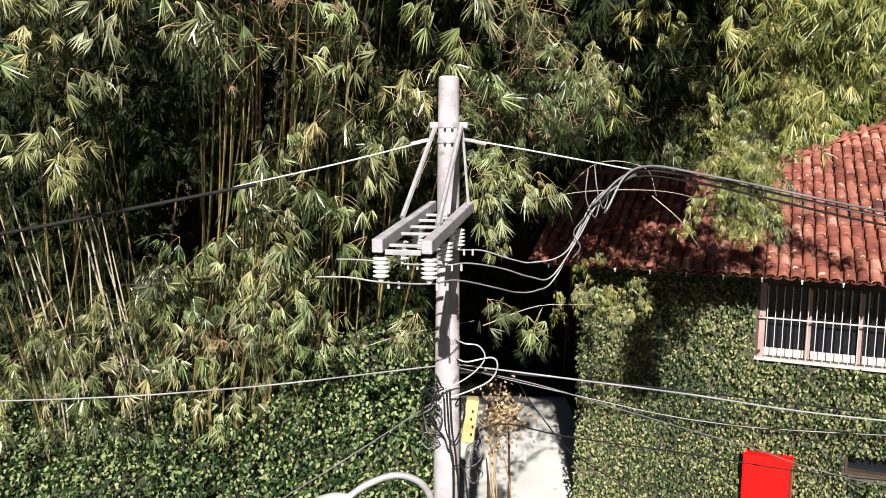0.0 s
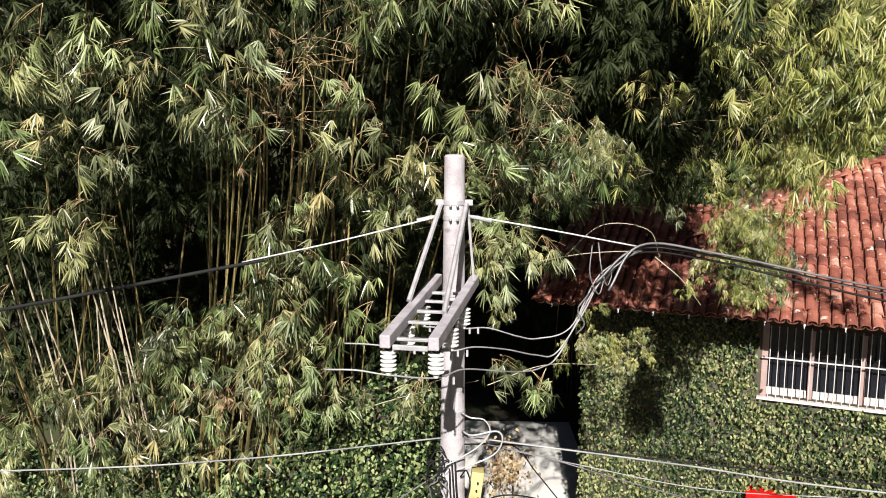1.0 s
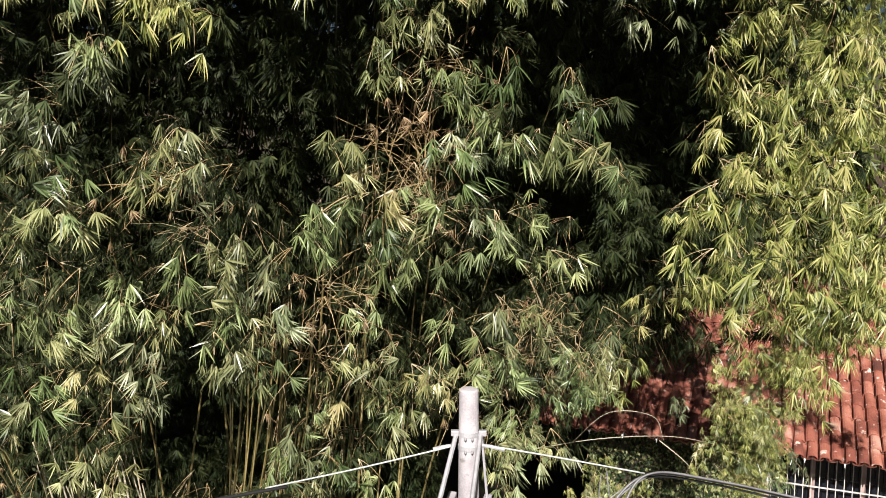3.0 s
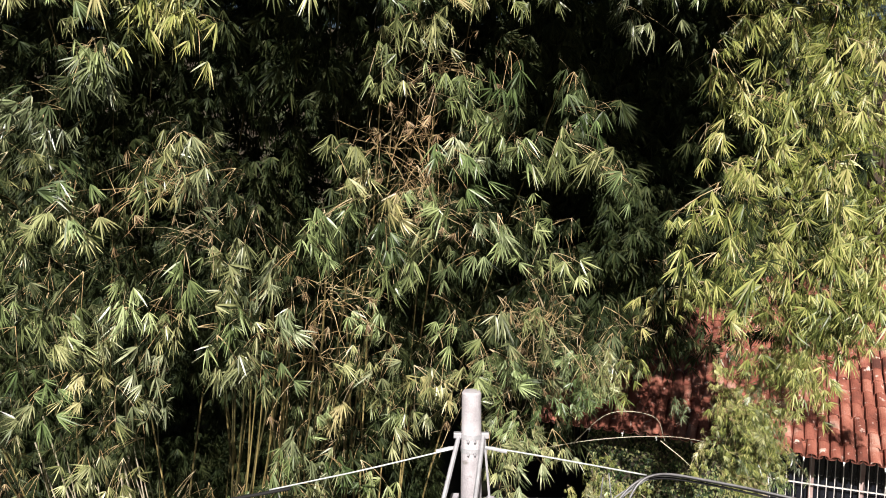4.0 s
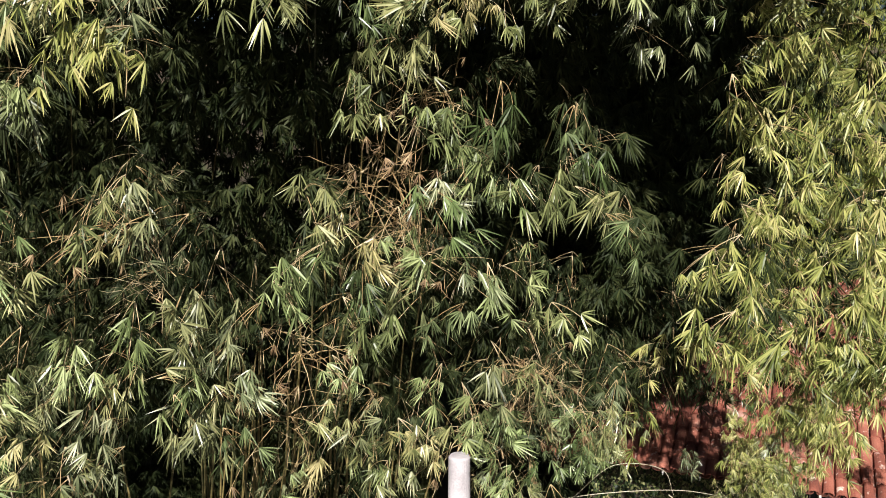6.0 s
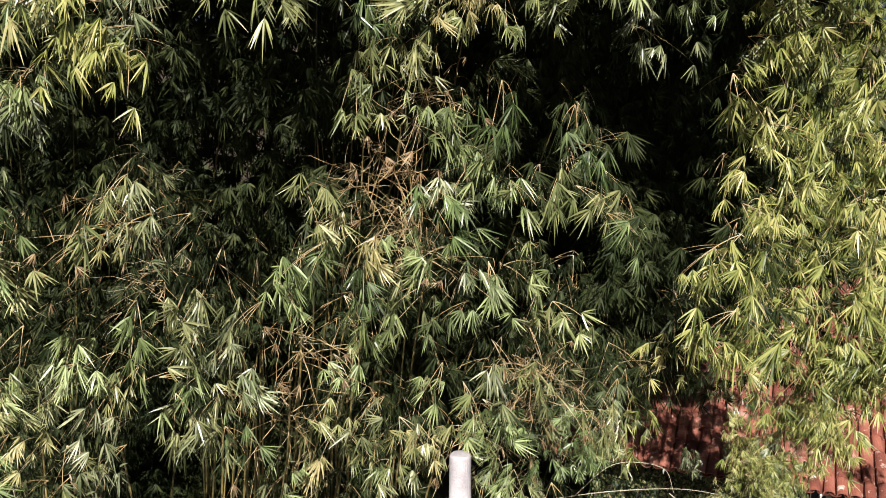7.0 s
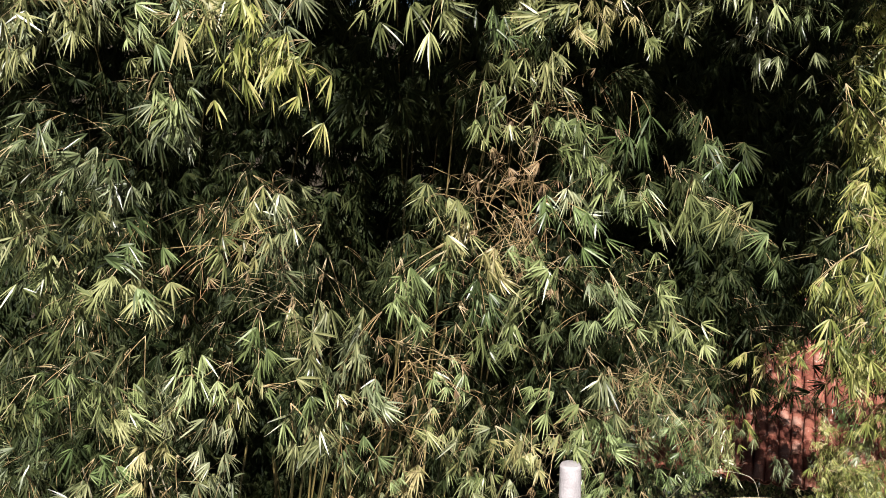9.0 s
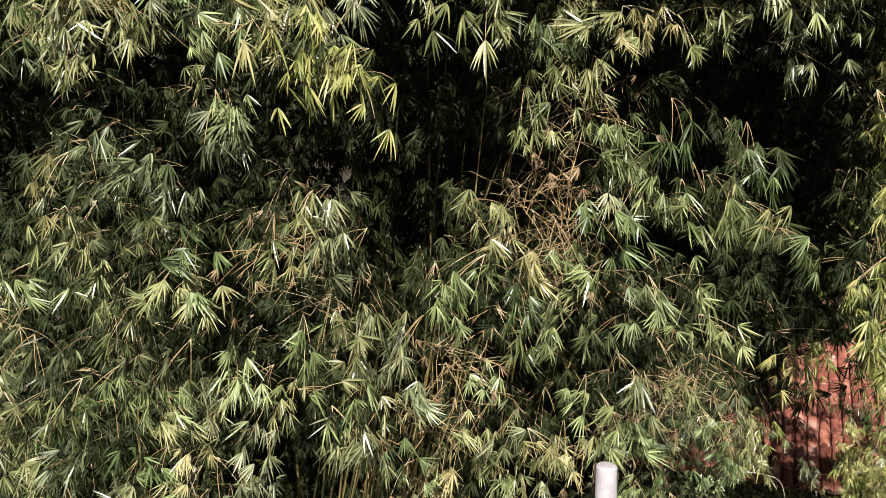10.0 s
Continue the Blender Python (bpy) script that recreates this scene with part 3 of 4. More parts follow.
def on_arm(along, across, up):
    """A pose on the crossarms, from their front end, in the pole's own frame."""
    p = ARM_A + arm_dir * along + side * across + Vector((0, 0, up)) - off
    return Matrix.Translation(p) @ pose(0, 0, 0, math.degrees(math.asin(arm_dir.z)), 0, yaw)


GAP = 0.335
for a in (0.0, GAP):
    part("crossarm", box(bmesh.new(), (0.074, arm_len + 0.1, 0.092), on_arm(arm_len / 2 - 0.02, a, 0), 0.008), ARM_WOOD, pole, "pale weathered wooden crossarm")
for s, h in ((0.08, -0.02), (0.42, 0.0), (0.72, 0.0), (1.02, 0.0), (1.3, 0.0)):
    part("spacer_bar", box(bmesh.new(), (GAP - 0.1, 0.035, 0.02), on_arm(s, GAP / 2, h), 0.003), GALV, pole, "steel spacer bar")
part("end_plate", box(bmesh.new(), (GAP - 0.09, 0.02, 0.035), on_arm(-0.03, GAP / 2, -0.045), 0.004), GALV, pole)
for a, top in ((-0.055, Vector((-0.11, 0.0, 7.21))), (GAP - 0.055, Vector((0.105, -0.03, 7.2)))):
    low_end = on_arm(0.8 if a < 0 else 0.5, a + 0.02, 0.055).translation
    part("brace", tube(bmesh.new(), [top, top.lerp(low_end, 0.5), low_end], 0.021, 6), GALV, pole, "flat galvanised steel brace")
low_end = on_arm(1.55, GAP + 0.03, 0.05).translation
part("brace", tube(bmesh.new(), [Vector((0.115, 0.02, 7.2)), low_end], 0.012, 6), GALV, pole)


def insulator_profile(h=0.15, r=0.057, sheds=5):
    p = [(0.02, 0.03), (0.02, 0.0)]
    for k in range(sheds):
        z = -h * k / sheds
        p += [(r * 0.62, z - 0.006), (r, z - 0.014), (r * 0.97, z - 0.02), (r * 0.66, z - 0.025)]
    p += [(r * 0.5, -h), (0.015, -h - 0.03)]
    return p


HANG = []
for s, a in ((0.03, 0.0), (0.03, GAP), (0.62, 0.0), (0.62, GAP), (1.2, GAP), (1.2, 0.0)):
    m = on_arm(s, a, -0.085)
    m = Matrix.Translation(m.translation)
    part("insulator", lathe(bmesh.new(), insulator_profile(), m, 18), PORCELAIN, pole, "white ribbed porcelain insulator", smooth=False)
    part("insulator_pin", lathe(bmesh.new(), [(0.03, 0.0), (0.03, 0.035)], m, 10), BLACK_CABLE, pole)
    HANG.append(m.translation + off - Vector((0, 0, 0.18)))
part("pole_box", box(bmesh.new(), (0.11, 0.13, 0.39), pose(0.205, -0.09, 4.65, 0, 7), 0.006), YELLOW_PAINT, pole, "yellow junction box strapped to the pole")
for k in range(4):
    part("box_port", lathe(bmesh.new(), [(0.009, 0), (0.009, 0.02)], pose(0.215 + 0.012 * (k % 2), -0.157, 4.54 + 0.07 * k, 90), 8), BLACK_CABLE, pole)
part("conduit", tube(bmesh.new(), [Vector((0.02, -pole_r(5.9) - 0.012, 6.3)), Vector((0.0, -pole_r(5.2) - 0.012, 5.4))], 0.02, 8), GALV, pole)
# street lamp arm
lamp = thing("street_lamp", pose(PX, PY, 0), "street lamp on a curved galvanised arm fixed to the pole", "street lamp")
arm_line = smooth_line([(-0.08, -0.05, 3.3), (-0.1, -0.1, 3.75), (-0.2, -0.16, 4.06), (-0.42, -0.22, 4.18), (-0.66, -0.26, 4.12), (-0.86, -0.3, 4.0)], 6)
part("arm", tube(bmesh.new(), arm_line, 0.03, 10), GALV, lamp, smooth=True)
part("bracket", box(bmesh.new(), (0.1, 0.06, 0.3), pose(-0.09, -0.07, 3.4), 0.01), GALV, lamp)
part("head", lathe(bmesh.new(), [(0.03, -0.1), (0.07, -0.03), (0.1, 0.06), (0.11, 0.2), (0.05, 0.26)], pose(-0.9, -0.31, 3.97, 0, -110), 16), WHITE_PAINT, lamp, smooth=True)

# ---- cables ----
G = "cables on the pole"
cable("guy_wire", [(-1.8, 6.62, 6.675), (-1.4, 6.625, 6.765), (-0.9, 6.63, 6.88), (-0.08, 6.63, 7.09)], 0.0075, BARE_WIRE, "bare stranded steel messenger wire running to the pole", "cable", G)
cable("overhead_cable", [(-9, 6.4, 5.5), (-6, 6.5, 5.85), (-3.87, 6.58, 6.25), (-2.6, 6.6, 6.5), (-1.6, 6.6, 6.7)], 0.017, BLACK_CABLE, "thick black sheathed overhead cable", "cable", G)
cable("guy_wire", [(0.16, 6.64, 7.1), (0.8, 6.65, 6.99), (1.63, 6.65, 6.84)], 0.0075, BARE_WIRE, "bare stranded steel messenger wire running to the pole", "cable", G)
for k, (dy, dz) in enumerate(((0, 0), (0.06, -0.05), (-0.05, 0.03))):
    cable("overhead_cable", [(1.25 + 0.05 * k, 6.5 + dy, 6.55 - 0.03 * k), (1.63, 6.62 + dy, 6.83 + dz), (2.3, 6.66 + dy, 6.76 + dz), (3.75, 6.6 + dy, 6.46 + 1.4 * dz), (6, 6.5 + dy, 6.1 + 2 * dz), (10, 6.4 + dy, 5.7 + 2 * dz)], 0.011, GREY_CABLE if k != 1 else BLACK_CABLE, "thick sheathed overhead power cable", "cable", G)
J = "grey jumper cable looping from the insulators to the overhead line"
for pts in ([(-0.83, 5.15, 6.16), (-0.60, 5.14, 6.16), HANG[0], HANG[1], (0.14, 5.40, 6.10), (0.44, 5.80, 5.97), (0.61, 6.10, 5.88), (0.79, 6.30, 5.86), (0.96, 6.45, 5.95), (1.3, 6.58, 6.55), (1.65, 6.64, 6.82)],
            [(-0.78, 5.75, 6.19), (-0.59, 5.73, 6.19), HANG[2], HANG[3], (0.22, 5.80, 6.16), (0.48, 6.00, 6.09), (0.73, 6.25, 5.98), (0.92, 6.40, 5.96), (1.15, 6.5, 6.28), (1.33, 6.58, 6.58), (1.65, 6.62, 6.84)],
            [HANG[5], HANG[4], (0.34, 6.35, 6.18), (0.59, 6.40, 6.10), (0.77, 6.45, 6.07), (1.05, 6.50, 6.16), (1.3, 6.6, 6.6), (1.65, 6.66, 6.8)]):
    cable("jumper_cable", pts, 0.0065, LIGHT_CABLE, J, "cable", G)
for pts in ([(1.22, 6.55, 6.86), (1.2, 6.5, 6.62), (1.28, 6.5, 6.45), (1.34, 6.56, 6.62)], [(1.28, 6.6, 6.88), (1.3, 6.52, 6.66), (1.36, 6.54, 6.52), (1.42, 6.58, 6.7)], [(1.1, 6.5, 6.1), (1.16, 6.46, 6.2), (1.1, 6.46, 6.32), (1.2, 6.52, 6.45)]):
    cable("cable_tail", pts, 0.006, GREY_CABLE, "short slack tail of grey cable at the joint", "cable", G, 6)
for h in HANG:
    for dx in (0.05, 0.12):
        part("clamp", box(bmesh.new(), (0.016, 0.016, 0.05), Matrix.Translation(h - off + Vector((dx, 0.01, -0.02)))), GALV, pole)
cable("service_cable", [(-9, 6.5, 4.6), (-3.97, 6.6, 4.74), (-1.92, 6.6, 4.88), (-0.05, 6.6, 5.115)], 0.0075, LIGHT_CABLE, "grey service cable strung between poles", "cable", G)
cable("service_cable", [(0.15, 6.6, 5.13), (2.07, 6.6, 4.9), (3.89, 6.6, 4.67), (9, 6.5, 4.3)], 0.0085, LIGHT_CABLE, "grey service cable strung between poles", "cable", G)
cable("service_cable", [(0.15, 6.6, 5.1), (1.2, 6.8, 4.8), (2.4, 7.0, 4.5), (3.9, 7.4, 4.25), (8, 8, 3.9)], 0.005, LIGHT_CABLE, "thin grey telephone cable", "cable", G)
cable("service_cable", [(-3.4, 6.4, 2.7), (-1.44, 6.6, 3.86), (-0.21, 6.6, 4.69), (-0.02, 6.58, 4.85)], 0.007, GREY_CABLE, "grey service cable rising to the pole", "cable", G)

for r, mat, pts in ((0.007, BARE_WIRE, [(0.12, 6.52, 5.38), (0.20, 6.45, 5.36), (0.32, 6.45, 5.34), (0.37, 6.45, 5.23), (0.26, 6.45, 5.09), (0.04, 6.45, 4.95), (-0.07, 6.47, 4.89)]),
                   (0.008, BARE_WIRE, [(0.13, 6.55, 5.2), (0.22, 6.45, 5.20), (0.43, 6.45, 5.24), (0.48, 6.45, 5.16), (0.42, 6.45, 5.04), (0.26, 6.45, 4.95), (0.07, 6.47, 4.87)]),
                   (0.009, BLACK_CABLE, [(0.07, 6.46, 4.95), (0.09, 6.44, 4.61), (0.13, 6.44, 4.30), (0.16, 6.44, 3.6), (0.16, 6.44, 0.0)]),
                   (0.008, BLACK_CABLE, [(0.04, 6.46, 4.96), (0.07, 6.43, 4.55), (0.10, 6.42, 4.30), (0.24, 6.44, 3.8), (0.2, 6.47, 0.0)]),
                   (0.009, BLACK_CABLE, [(-0.03, 6.46, 4.95), (-0.10, 6.44, 4.75), (-0.03, 6.43, 4.60), (0.05, 6.42, 4.45), (0.11, 6.42, 3.9), (0.05, 6.44, 0.0)]),
                   (0.007, BLACK_CABLE, [(0.12, 6.5, 4.8), (0.17, 6.4, 4.9), (0.2, 6.42, 4.75), (0.12, 6.41, 4.5), (0.04, 6.42, 4.6), (0.02, 6.44, 4.9)]),
                   (0.006, BLACK_CABLE, [(0.15, 6.5, 5.1), (0.59, 6.7, 5.01), (0.82, 6.9, 4.68), (1.18, 7.2, 4.15), (1.4, 7.5, 3.89), (2.4, 9.5, 2.6)]),
                   (0.007, BLACK_CABLE, [(0.22, 6.5, 4.45), (0.34, 6.6, 4.53), (0.59, 6.6, 4.59), (1.14, 6.9, 4.37), (2.27, 7.2, 4.11), (4.61, 7.8, 3.59), (9, 9, 3.0)]),
                   (0.006, GREY_CABLE, [(0.15, 6.6, 5.1), (0.83, 6.6, 4.96), (1.58, 6.6, 4.74), (2.8, 6.9, 4.3), (4.28, 7.2, 3.8), (9, 8.4, 2.6)]),
                   (0.008, BLACK_CABLE, [(0.15, 6.62, 5.05), (0.6, 6.7, 5.02), (1.3, 6.7, 4.97), (2.4, 6.7, 4.86), (5, 6.7, 4.6), (9, 6.6, 4.4)])):
    cable("drop_cable", pts, r, mat, "thin service wire slung from the pole" if mat is not BLACK_CABLE else "thin black service wire slung from the pole", "cable", G, 8)
for k in range(9):          # slack coils tied to the pole
    c = Vector((-0.1 + rng.normal(0, 0.035), 6.47 + rng.normal(0, 0.03), 4.72 + rng.normal(0, 0.12)))
    r, tl = rng.uniform(0.05, 0.1), rng.uniform(0, 3)
    pts = [c + Vector((r * math.cos(a), 0.25 * r * math.sin(a + tl), 1.2 * r * math.sin(a) - 0.01 * a)) + Vector(rng.normal(0, 0.018, 3)) for a in np.linspace(0, 7.5, 12)]
    cable("cable_coil", pts, 0.006, (BLACK_CABLE, BLACK_CABLE, GREY_CABLE)[k % 3], "slack coil of service wire tied to the pole", "cable", "cable coils on the pole", 4)
for k in range(5):
    c = Vector((0.3 + rng.normal(0, 0.03), 6.5 + rng.normal(0, 0.03), 4.3 + rng.normal(0, 0.1)))
    pts = [c + Vector((0.05 * math.cos(a), 0.03 * math.sin(a + k), 0.11 * math.sin(a))) + Vector(rng.normal(0, 0.025, 3)) for a in np.linspace(0, 7.0, 10)]
    cable("cable_coil", pts, 0.005, (GREY_CABLE, BLACK_CABLE)[k % 2], "slack coil of service wire tied to the pole", "cable", "cable coils on the pole", 4)
for x in (-0.09, -0.06):
    part("clevis", lathe(bmesh.new(), [(0.02, -0.03), (0.035, 0), (0.02, 0.03)], pose(x, -0.1, 4.9 + x, 90, 0, 0), 12), PORCELAIN, pole, "small white spool insulator")
for sx in (-1, 1):
    part("wire_clamp", tube(bmesh.new(), [Vector((sx * 0.12, 0, 7.09)), Vector((sx * 0.2, 0, 7.08)), Vector((sx * 0.32, 0, 7.05))], 0.017, 7), GALV, pole, "steel strain clamp")

# ---- bamboo ----
LEFT_FRONT = [(-3.13, 10.04, 5.5), (-2.8, 9.4, 5.45), (-3.08, 9.05, 5.84), (-2.98, 8.2, 6.3), (-3.16, 8.07, 5.6), (-3, 7.46, 6.7), (-2.6, 8.03, 6.6), (-1.65, 8.08, 6), (-1.86, 8.8, 6.18), (-0.84, 8.81, 6.5), (-0.58, 9.15, 6.6), (-0.25, 10.2, 6.3), (0.4, 10.4, 5.75), (0.12, 9.84, 6.15), (0.95, 9.76, 5.9), (0.92, 8.85, 6.7), (-1, 8.11, 7.2), (1.52, 7.7, 8), (0.91, 7.19, 8.4), (-0.57, 6.81, 8.1), (-1.04, 7, 7.95), (1.76, 8.74, 5.55), (2.94, 8.5, 7.6), (-1.88, 10.69, 4.57), (-1.65, 10.5, 4.5), (-0.9, 9.43, 6.1), (0.25, 9.2, 6), (1.13, 9.55, 5.8)]
RIGHT_FRONT = [(1.38, 9.45, 5.45), (-3.23, 8.48, 6.2), (-2.54, 8.17, 6.05), (-1.7, 8.55, 5.85), (-1.32, 7.22, 7.6), (2.45, 9.9, 7), (2.35, 10.8, 7), (3.1, 10.5, 7.2), (1.96, 8.81, 5.72), (3.25, 9.2, 7.4), (-1.92, 9.5, 5.75), (2.96, 6.95, 8.6), (-3.3, 10.32, 5.33), (-3.58, 9.98, 5.2), (-3.2, 9.6, 5.52), (-3.58, 8.52, 5.64), (-2.49, 10.78, 4.74), (-2.5, 10.3, 5.14), (-2.98, 7.04, 6), (-3, 5.54, 8), (-1.23, 6.6, 7.36), (-2.76, 5.1, 8.27), (0.6, 6.6, 7.8), (-3.3, 7.85, 6.2), (2.41, 8.07, 7.66), (-4.5, 4.8, 8.1), (4.5, 9, 7.5), (-4.5, 6.3, 7.6)]
FACE = np.array(LEFT_FRONT + RIGHT_FRONT)


def face_y(x, z):
    """How far forward the bamboo's arching front stands."""
    w = 1 / ((FACE[:, 0] - x) ** 2 + (FACE[:, 1] - z) ** 2 + 0.06) ** 1.5
    return float((w * FACE[:, 2]).sum() / w.sum())


# gaps between the branches, as x, z and half sizes
GAPS = [(-2.62, 9.95, 0.26, 0.18), (-1.99, 10.16, 0.20, 0.12), (-3.59, 10.51, 0.28, 0.11), (-1.30, 10.08, 0.29, 0.18), (-4.08, 9.47, 0.13, 0.11), (-2.33, 7.87, 0.17, 0.38), (0.79, 9.35, 0.20, 0.16), (1.14, 8.76, 0.26, 0.17), (1.18, 8.83, 0.35, 0.47), (-2.52, 9.91, 0.22, 0.20), (-2.27, 7.82, 0.23, 0.33), (-1.23, 9.30, 0.18, 0.23), (-1.74, 9.31, 0.17, 0.22), (-2.38, 7.52, 0.26, 0.42), (-2.44, 7.05, 0.33, 0.28), (-2.17, 7.19, 0.29, 0.39), (-0.61, 5.56, 0.38, 0.19), (0.89, 6.13, 0.28, 0.34), (1.05, 5.29, 0.27, 0.32), (-1.14, 7.92, 0.20, 0.20), (0.83, 8.15, 0.35, 0.25), (-3.68, 6.46, 0.30, 0.20), (-3.95, 5.75, 0.5, 0.5), (-3.35, 6.1, 0.3, 0.4)]


def in_gap(x, z, grow=1.25):
    return any(((x - a) / c) ** 2 + ((z - b) / d) ** 2 < grow for a, b, c, d in GAPS)


# where the foremost leaf tufts hang, as x and z
TUFTS = []
TUFTS += [(-4.71, 4.55), (-4.48, 7.69), (-4.46, 8.17), (-4.33, 8.74), (-4.30, 5.00), (-4.21, 8.65), (-4.14, 9.19), (-4.10, 7.79), (-3.99, 8.31), (-3.94, 4.85), (-3.83, 8.12), (-3.80, 10.95), (-3.69, 7.64), (-3.68, 4.51), (-3.65, 9.68), (-3.63, 8.48), (-3.62, 9.52), (-3.62, 9.97), (-3.60, 5.38), (-3.59, 9.27), (-3.58, 10.69), (-3.51, 8.96), (-3.48, 8.41), (-3.46, 10.01), (-3.45, 10.94), (-3.45, 4.74), (-3.44, 8.62), (-3.42, 7.74), (-3.38, 9.79), (-3.36, 8.17), (-3.36, 7.01), (-3.31, 10.30), (-3.28, 4.49), (-3.26, 5.34), (-3.25, 10.04), (-3.25, 8.62), (-3.21, 8.28), (-3.19, 7.79), (-3.18, 9.61), (-3.11, 10.07)]
TUFTS += [(-3.11, 9.31), (-3.11, 5.72), (-3.09, 9.89), (-3.09, 7.16), (-3.03, 4.74), (-3.02, 5.18), (-3.00, 7.56), (-2.99, 8.16), (-2.98, 6.84), (-2.92, 8.32), (-2.89, 9.19), (-2.89, 9.48), (-2.87, 8.61), (-2.87, 6.98), (-2.75, 5.66), (-2.70, 7.55), (-2.69, 4.96), (-2.66, 8.41), (-2.65, 10.33), (-2.61, 8.10), (-2.54, 4.69), (-2.51, 10.79), (-2.51, 8.31), (-2.46, 10.38), (-2.46, 5.85), (-2.44, 9.55), (-2.32, 8.80), (-2.30, 10.76), (-2.23, 5.23), (-2.20, 9.54), (-2.16, 9.78), (-2.16, 10.87), (-2.10, 4.88), (-2.07, 8.05), (-2.04, 8.87), (-1.99, 9.73), (-1.99, 6.09), (-1.96, 8.31), (-1.93, 9.49), (-1.93, 10.53)]
TUFTS += [(-1.90, 7.86), (-1.89, 10.76), (-1.87, 8.63), (-1.85, 6.64), (-1.83, 8.91), (-1.82, 5.73), (-1.82, 6.37), (-1.74, 5.49), (-1.68, 10.61), (-1.67, 6.84), (-1.67, 8.19), (-1.65, 10.44), (-1.65, 5.13), (-1.64, 7.86), (-1.61, 8.60), (-1.58, 6.24), (-1.54, 8.83), (-1.48, 6.62), (-1.46, 8.38), (-1.45, 7.08), (-1.43, 6.07), (-1.38, 5.46), (-1.26, 6.51), (-1.23, 7.22), (-1.21, 8.91), (-1.13, 7.71), (-1.05, 6.39), (-1.04, 9.23), (-0.98, 8.16), (-0.96, 9.66), (-0.95, 7.32), (-0.85, 7.09), (-0.84, 9.49), (-0.77, 8.74), (-0.77, 6.85), (-0.73, 7.81), (-0.73, 9.06), (-0.70, 10.46), (-0.61, 9.29), (-0.56, 10.23)]
TUFTS += [(-0.55, 8.74), (-0.52, 7.14), (-0.50, 10.69), (-0.46, 7.50), (-0.45, 6.90), (-0.44, 10.94), (-0.42, 8.97), (-0.37, 9.48), (-0.32, 5.02), (-0.30, 8.89), (-0.30, 10.66), (-0.28, 7.32), (-0.24, 7.69), (-0.22, 10.19), (-0.21, 11.02), (-0.20, 8.18), (-0.16, 9.27), (-0.06, 9.62), (-0.02, 8.79), (0.01, 9.82), (0.03, 10.30), (0.06, 10.95), (0.13, 7.90), (0.13, 9.22), (0.20, 9.95), (0.26, 7.37), (0.27, 9.01), (0.30, 8.18), (0.32, 9.75), (0.33, 6.75), (0.36, 10.98), (0.38, 10.37), (0.42, 7.64), (0.44, 6.47), (0.46, 9.18), (0.48, 7.06), (0.51, 9.71), (0.55, 6.69), (0.56, 8.30), (0.58, 5.27)]
TUFTS += [(0.58, 7.69), (0.71, 9.80), (0.72, 6.87), (0.73, 8.78), (0.74, 7.37), (0.76, 10.22), (0.82, 8.12), (0.88, 9.99), (0.89, 5.09), (0.93, 9.69), (0.94, 7.65), (0.96, 6.63), (0.96, 7.15), (1.08, 7.42), (1.09, 9.50), (1.36, 7.29), (1.50, 7.70), (1.70, 7.50), (1.74, 8.92), (1.86, 9.38), (1.87, 8.64), (1.88, 9.16), (1.97, 8.80), (2.01, 9.77), (2.14, 10.45), (2.18, 9.48), (2.30, 10.72), (2.34, 9.24), (2.36, 10.10), (2.47, 10.76), (2.58, 11.02), (2.59, 9.57), (2.64, 10.10), (2.69, 7.93), (2.74, 9.84), (2.80, 6.96), (2.84, 6.57), (2.85, 10.81), (2.86, 8.46), (2.87, 8.80)]
TUFTS += [(2.95, 7.83), (3.04, 9.88), (3.05, 6.77), (3.06, 10.28), (3.06, 8.16), (3.07, 10.94), (3.14, 9.00), (3.19, 6.58), (3.19, 8.47), (3.32, 10.55), (3.32, 10.06), (3.33, 7.48), (3.33, 8.17), (3.34, 6.95), (3.39, 8.59), (3.42, 9.19), (3.50, 8.29), (3.50, 9.49), (3.54, 8.76)]

CLUMPS = {}
for key, x in (("A", -3.9), ("B", -1.9), ("C", -0.5), ("D", 0.9), ("E", 3.2)):
    CLUMPS[key] = thing("bamboo_clump", pose(x, 9.5, ground_height(x, 9.5)), "tall arching clump of green bamboo with drooping leaf sprays" if key != "E" else "yellow-green bamboo clump overhanging the tiled roof", "bamboo", "bamboo clumps")


def clump_of(x):
    return CLUMPS["A" if x < -2.6 else "B" if x < -1.1 else "C" if x < 0.3 else "D" if x < 1.75 else "E"]


def under(ob, parent):
    ob.parent = parent
    ob.matrix_parent_inverse = parent.matrix_world.inverted()


bpy.context.view_layer.update()
SPRAYS = [spray_mesh("leaf_spray", BAMBOO_LEAF, int(rng.integers(16, 27)), rng.uniform(0.32, 0.44)) for _ in range(24)]
TUFT = [spray_mesh("leaf_tuft", BAMBOO_LEAF, int(rng.integers(8, 13)), rng.uniform(0.19, 0.27)) for _ in range(36)]
SHADE_TUFT = [spray_mesh("leaf_tuft", SHADE_LEAF, int(rng.integers(7, 11)), rng.uniform(0.2, 0.28)) for _ in range(16)]
YELLOW_TUFT = [spray_mesh("leaf_tuft", YELLOW_LEAF, int(rng.integers(9, 14)), rng.uniform(0.2, 0.28)) for _ in range(16)]
YELLOW = [spray_mesh("leaf_spray", YELLOW_LEAF, int(rng.integers(16, 26)), rng.uniform(0.34, 0.46)) for _ in range(10)]
BARE = [twig_mesh("bare_twigs") for _ in range(5)]
DRY = [spray_mesh("leaf_spray", DRY_LEAF, int(rng.integers(6, 11)), 0.38) for _ in range(5)]


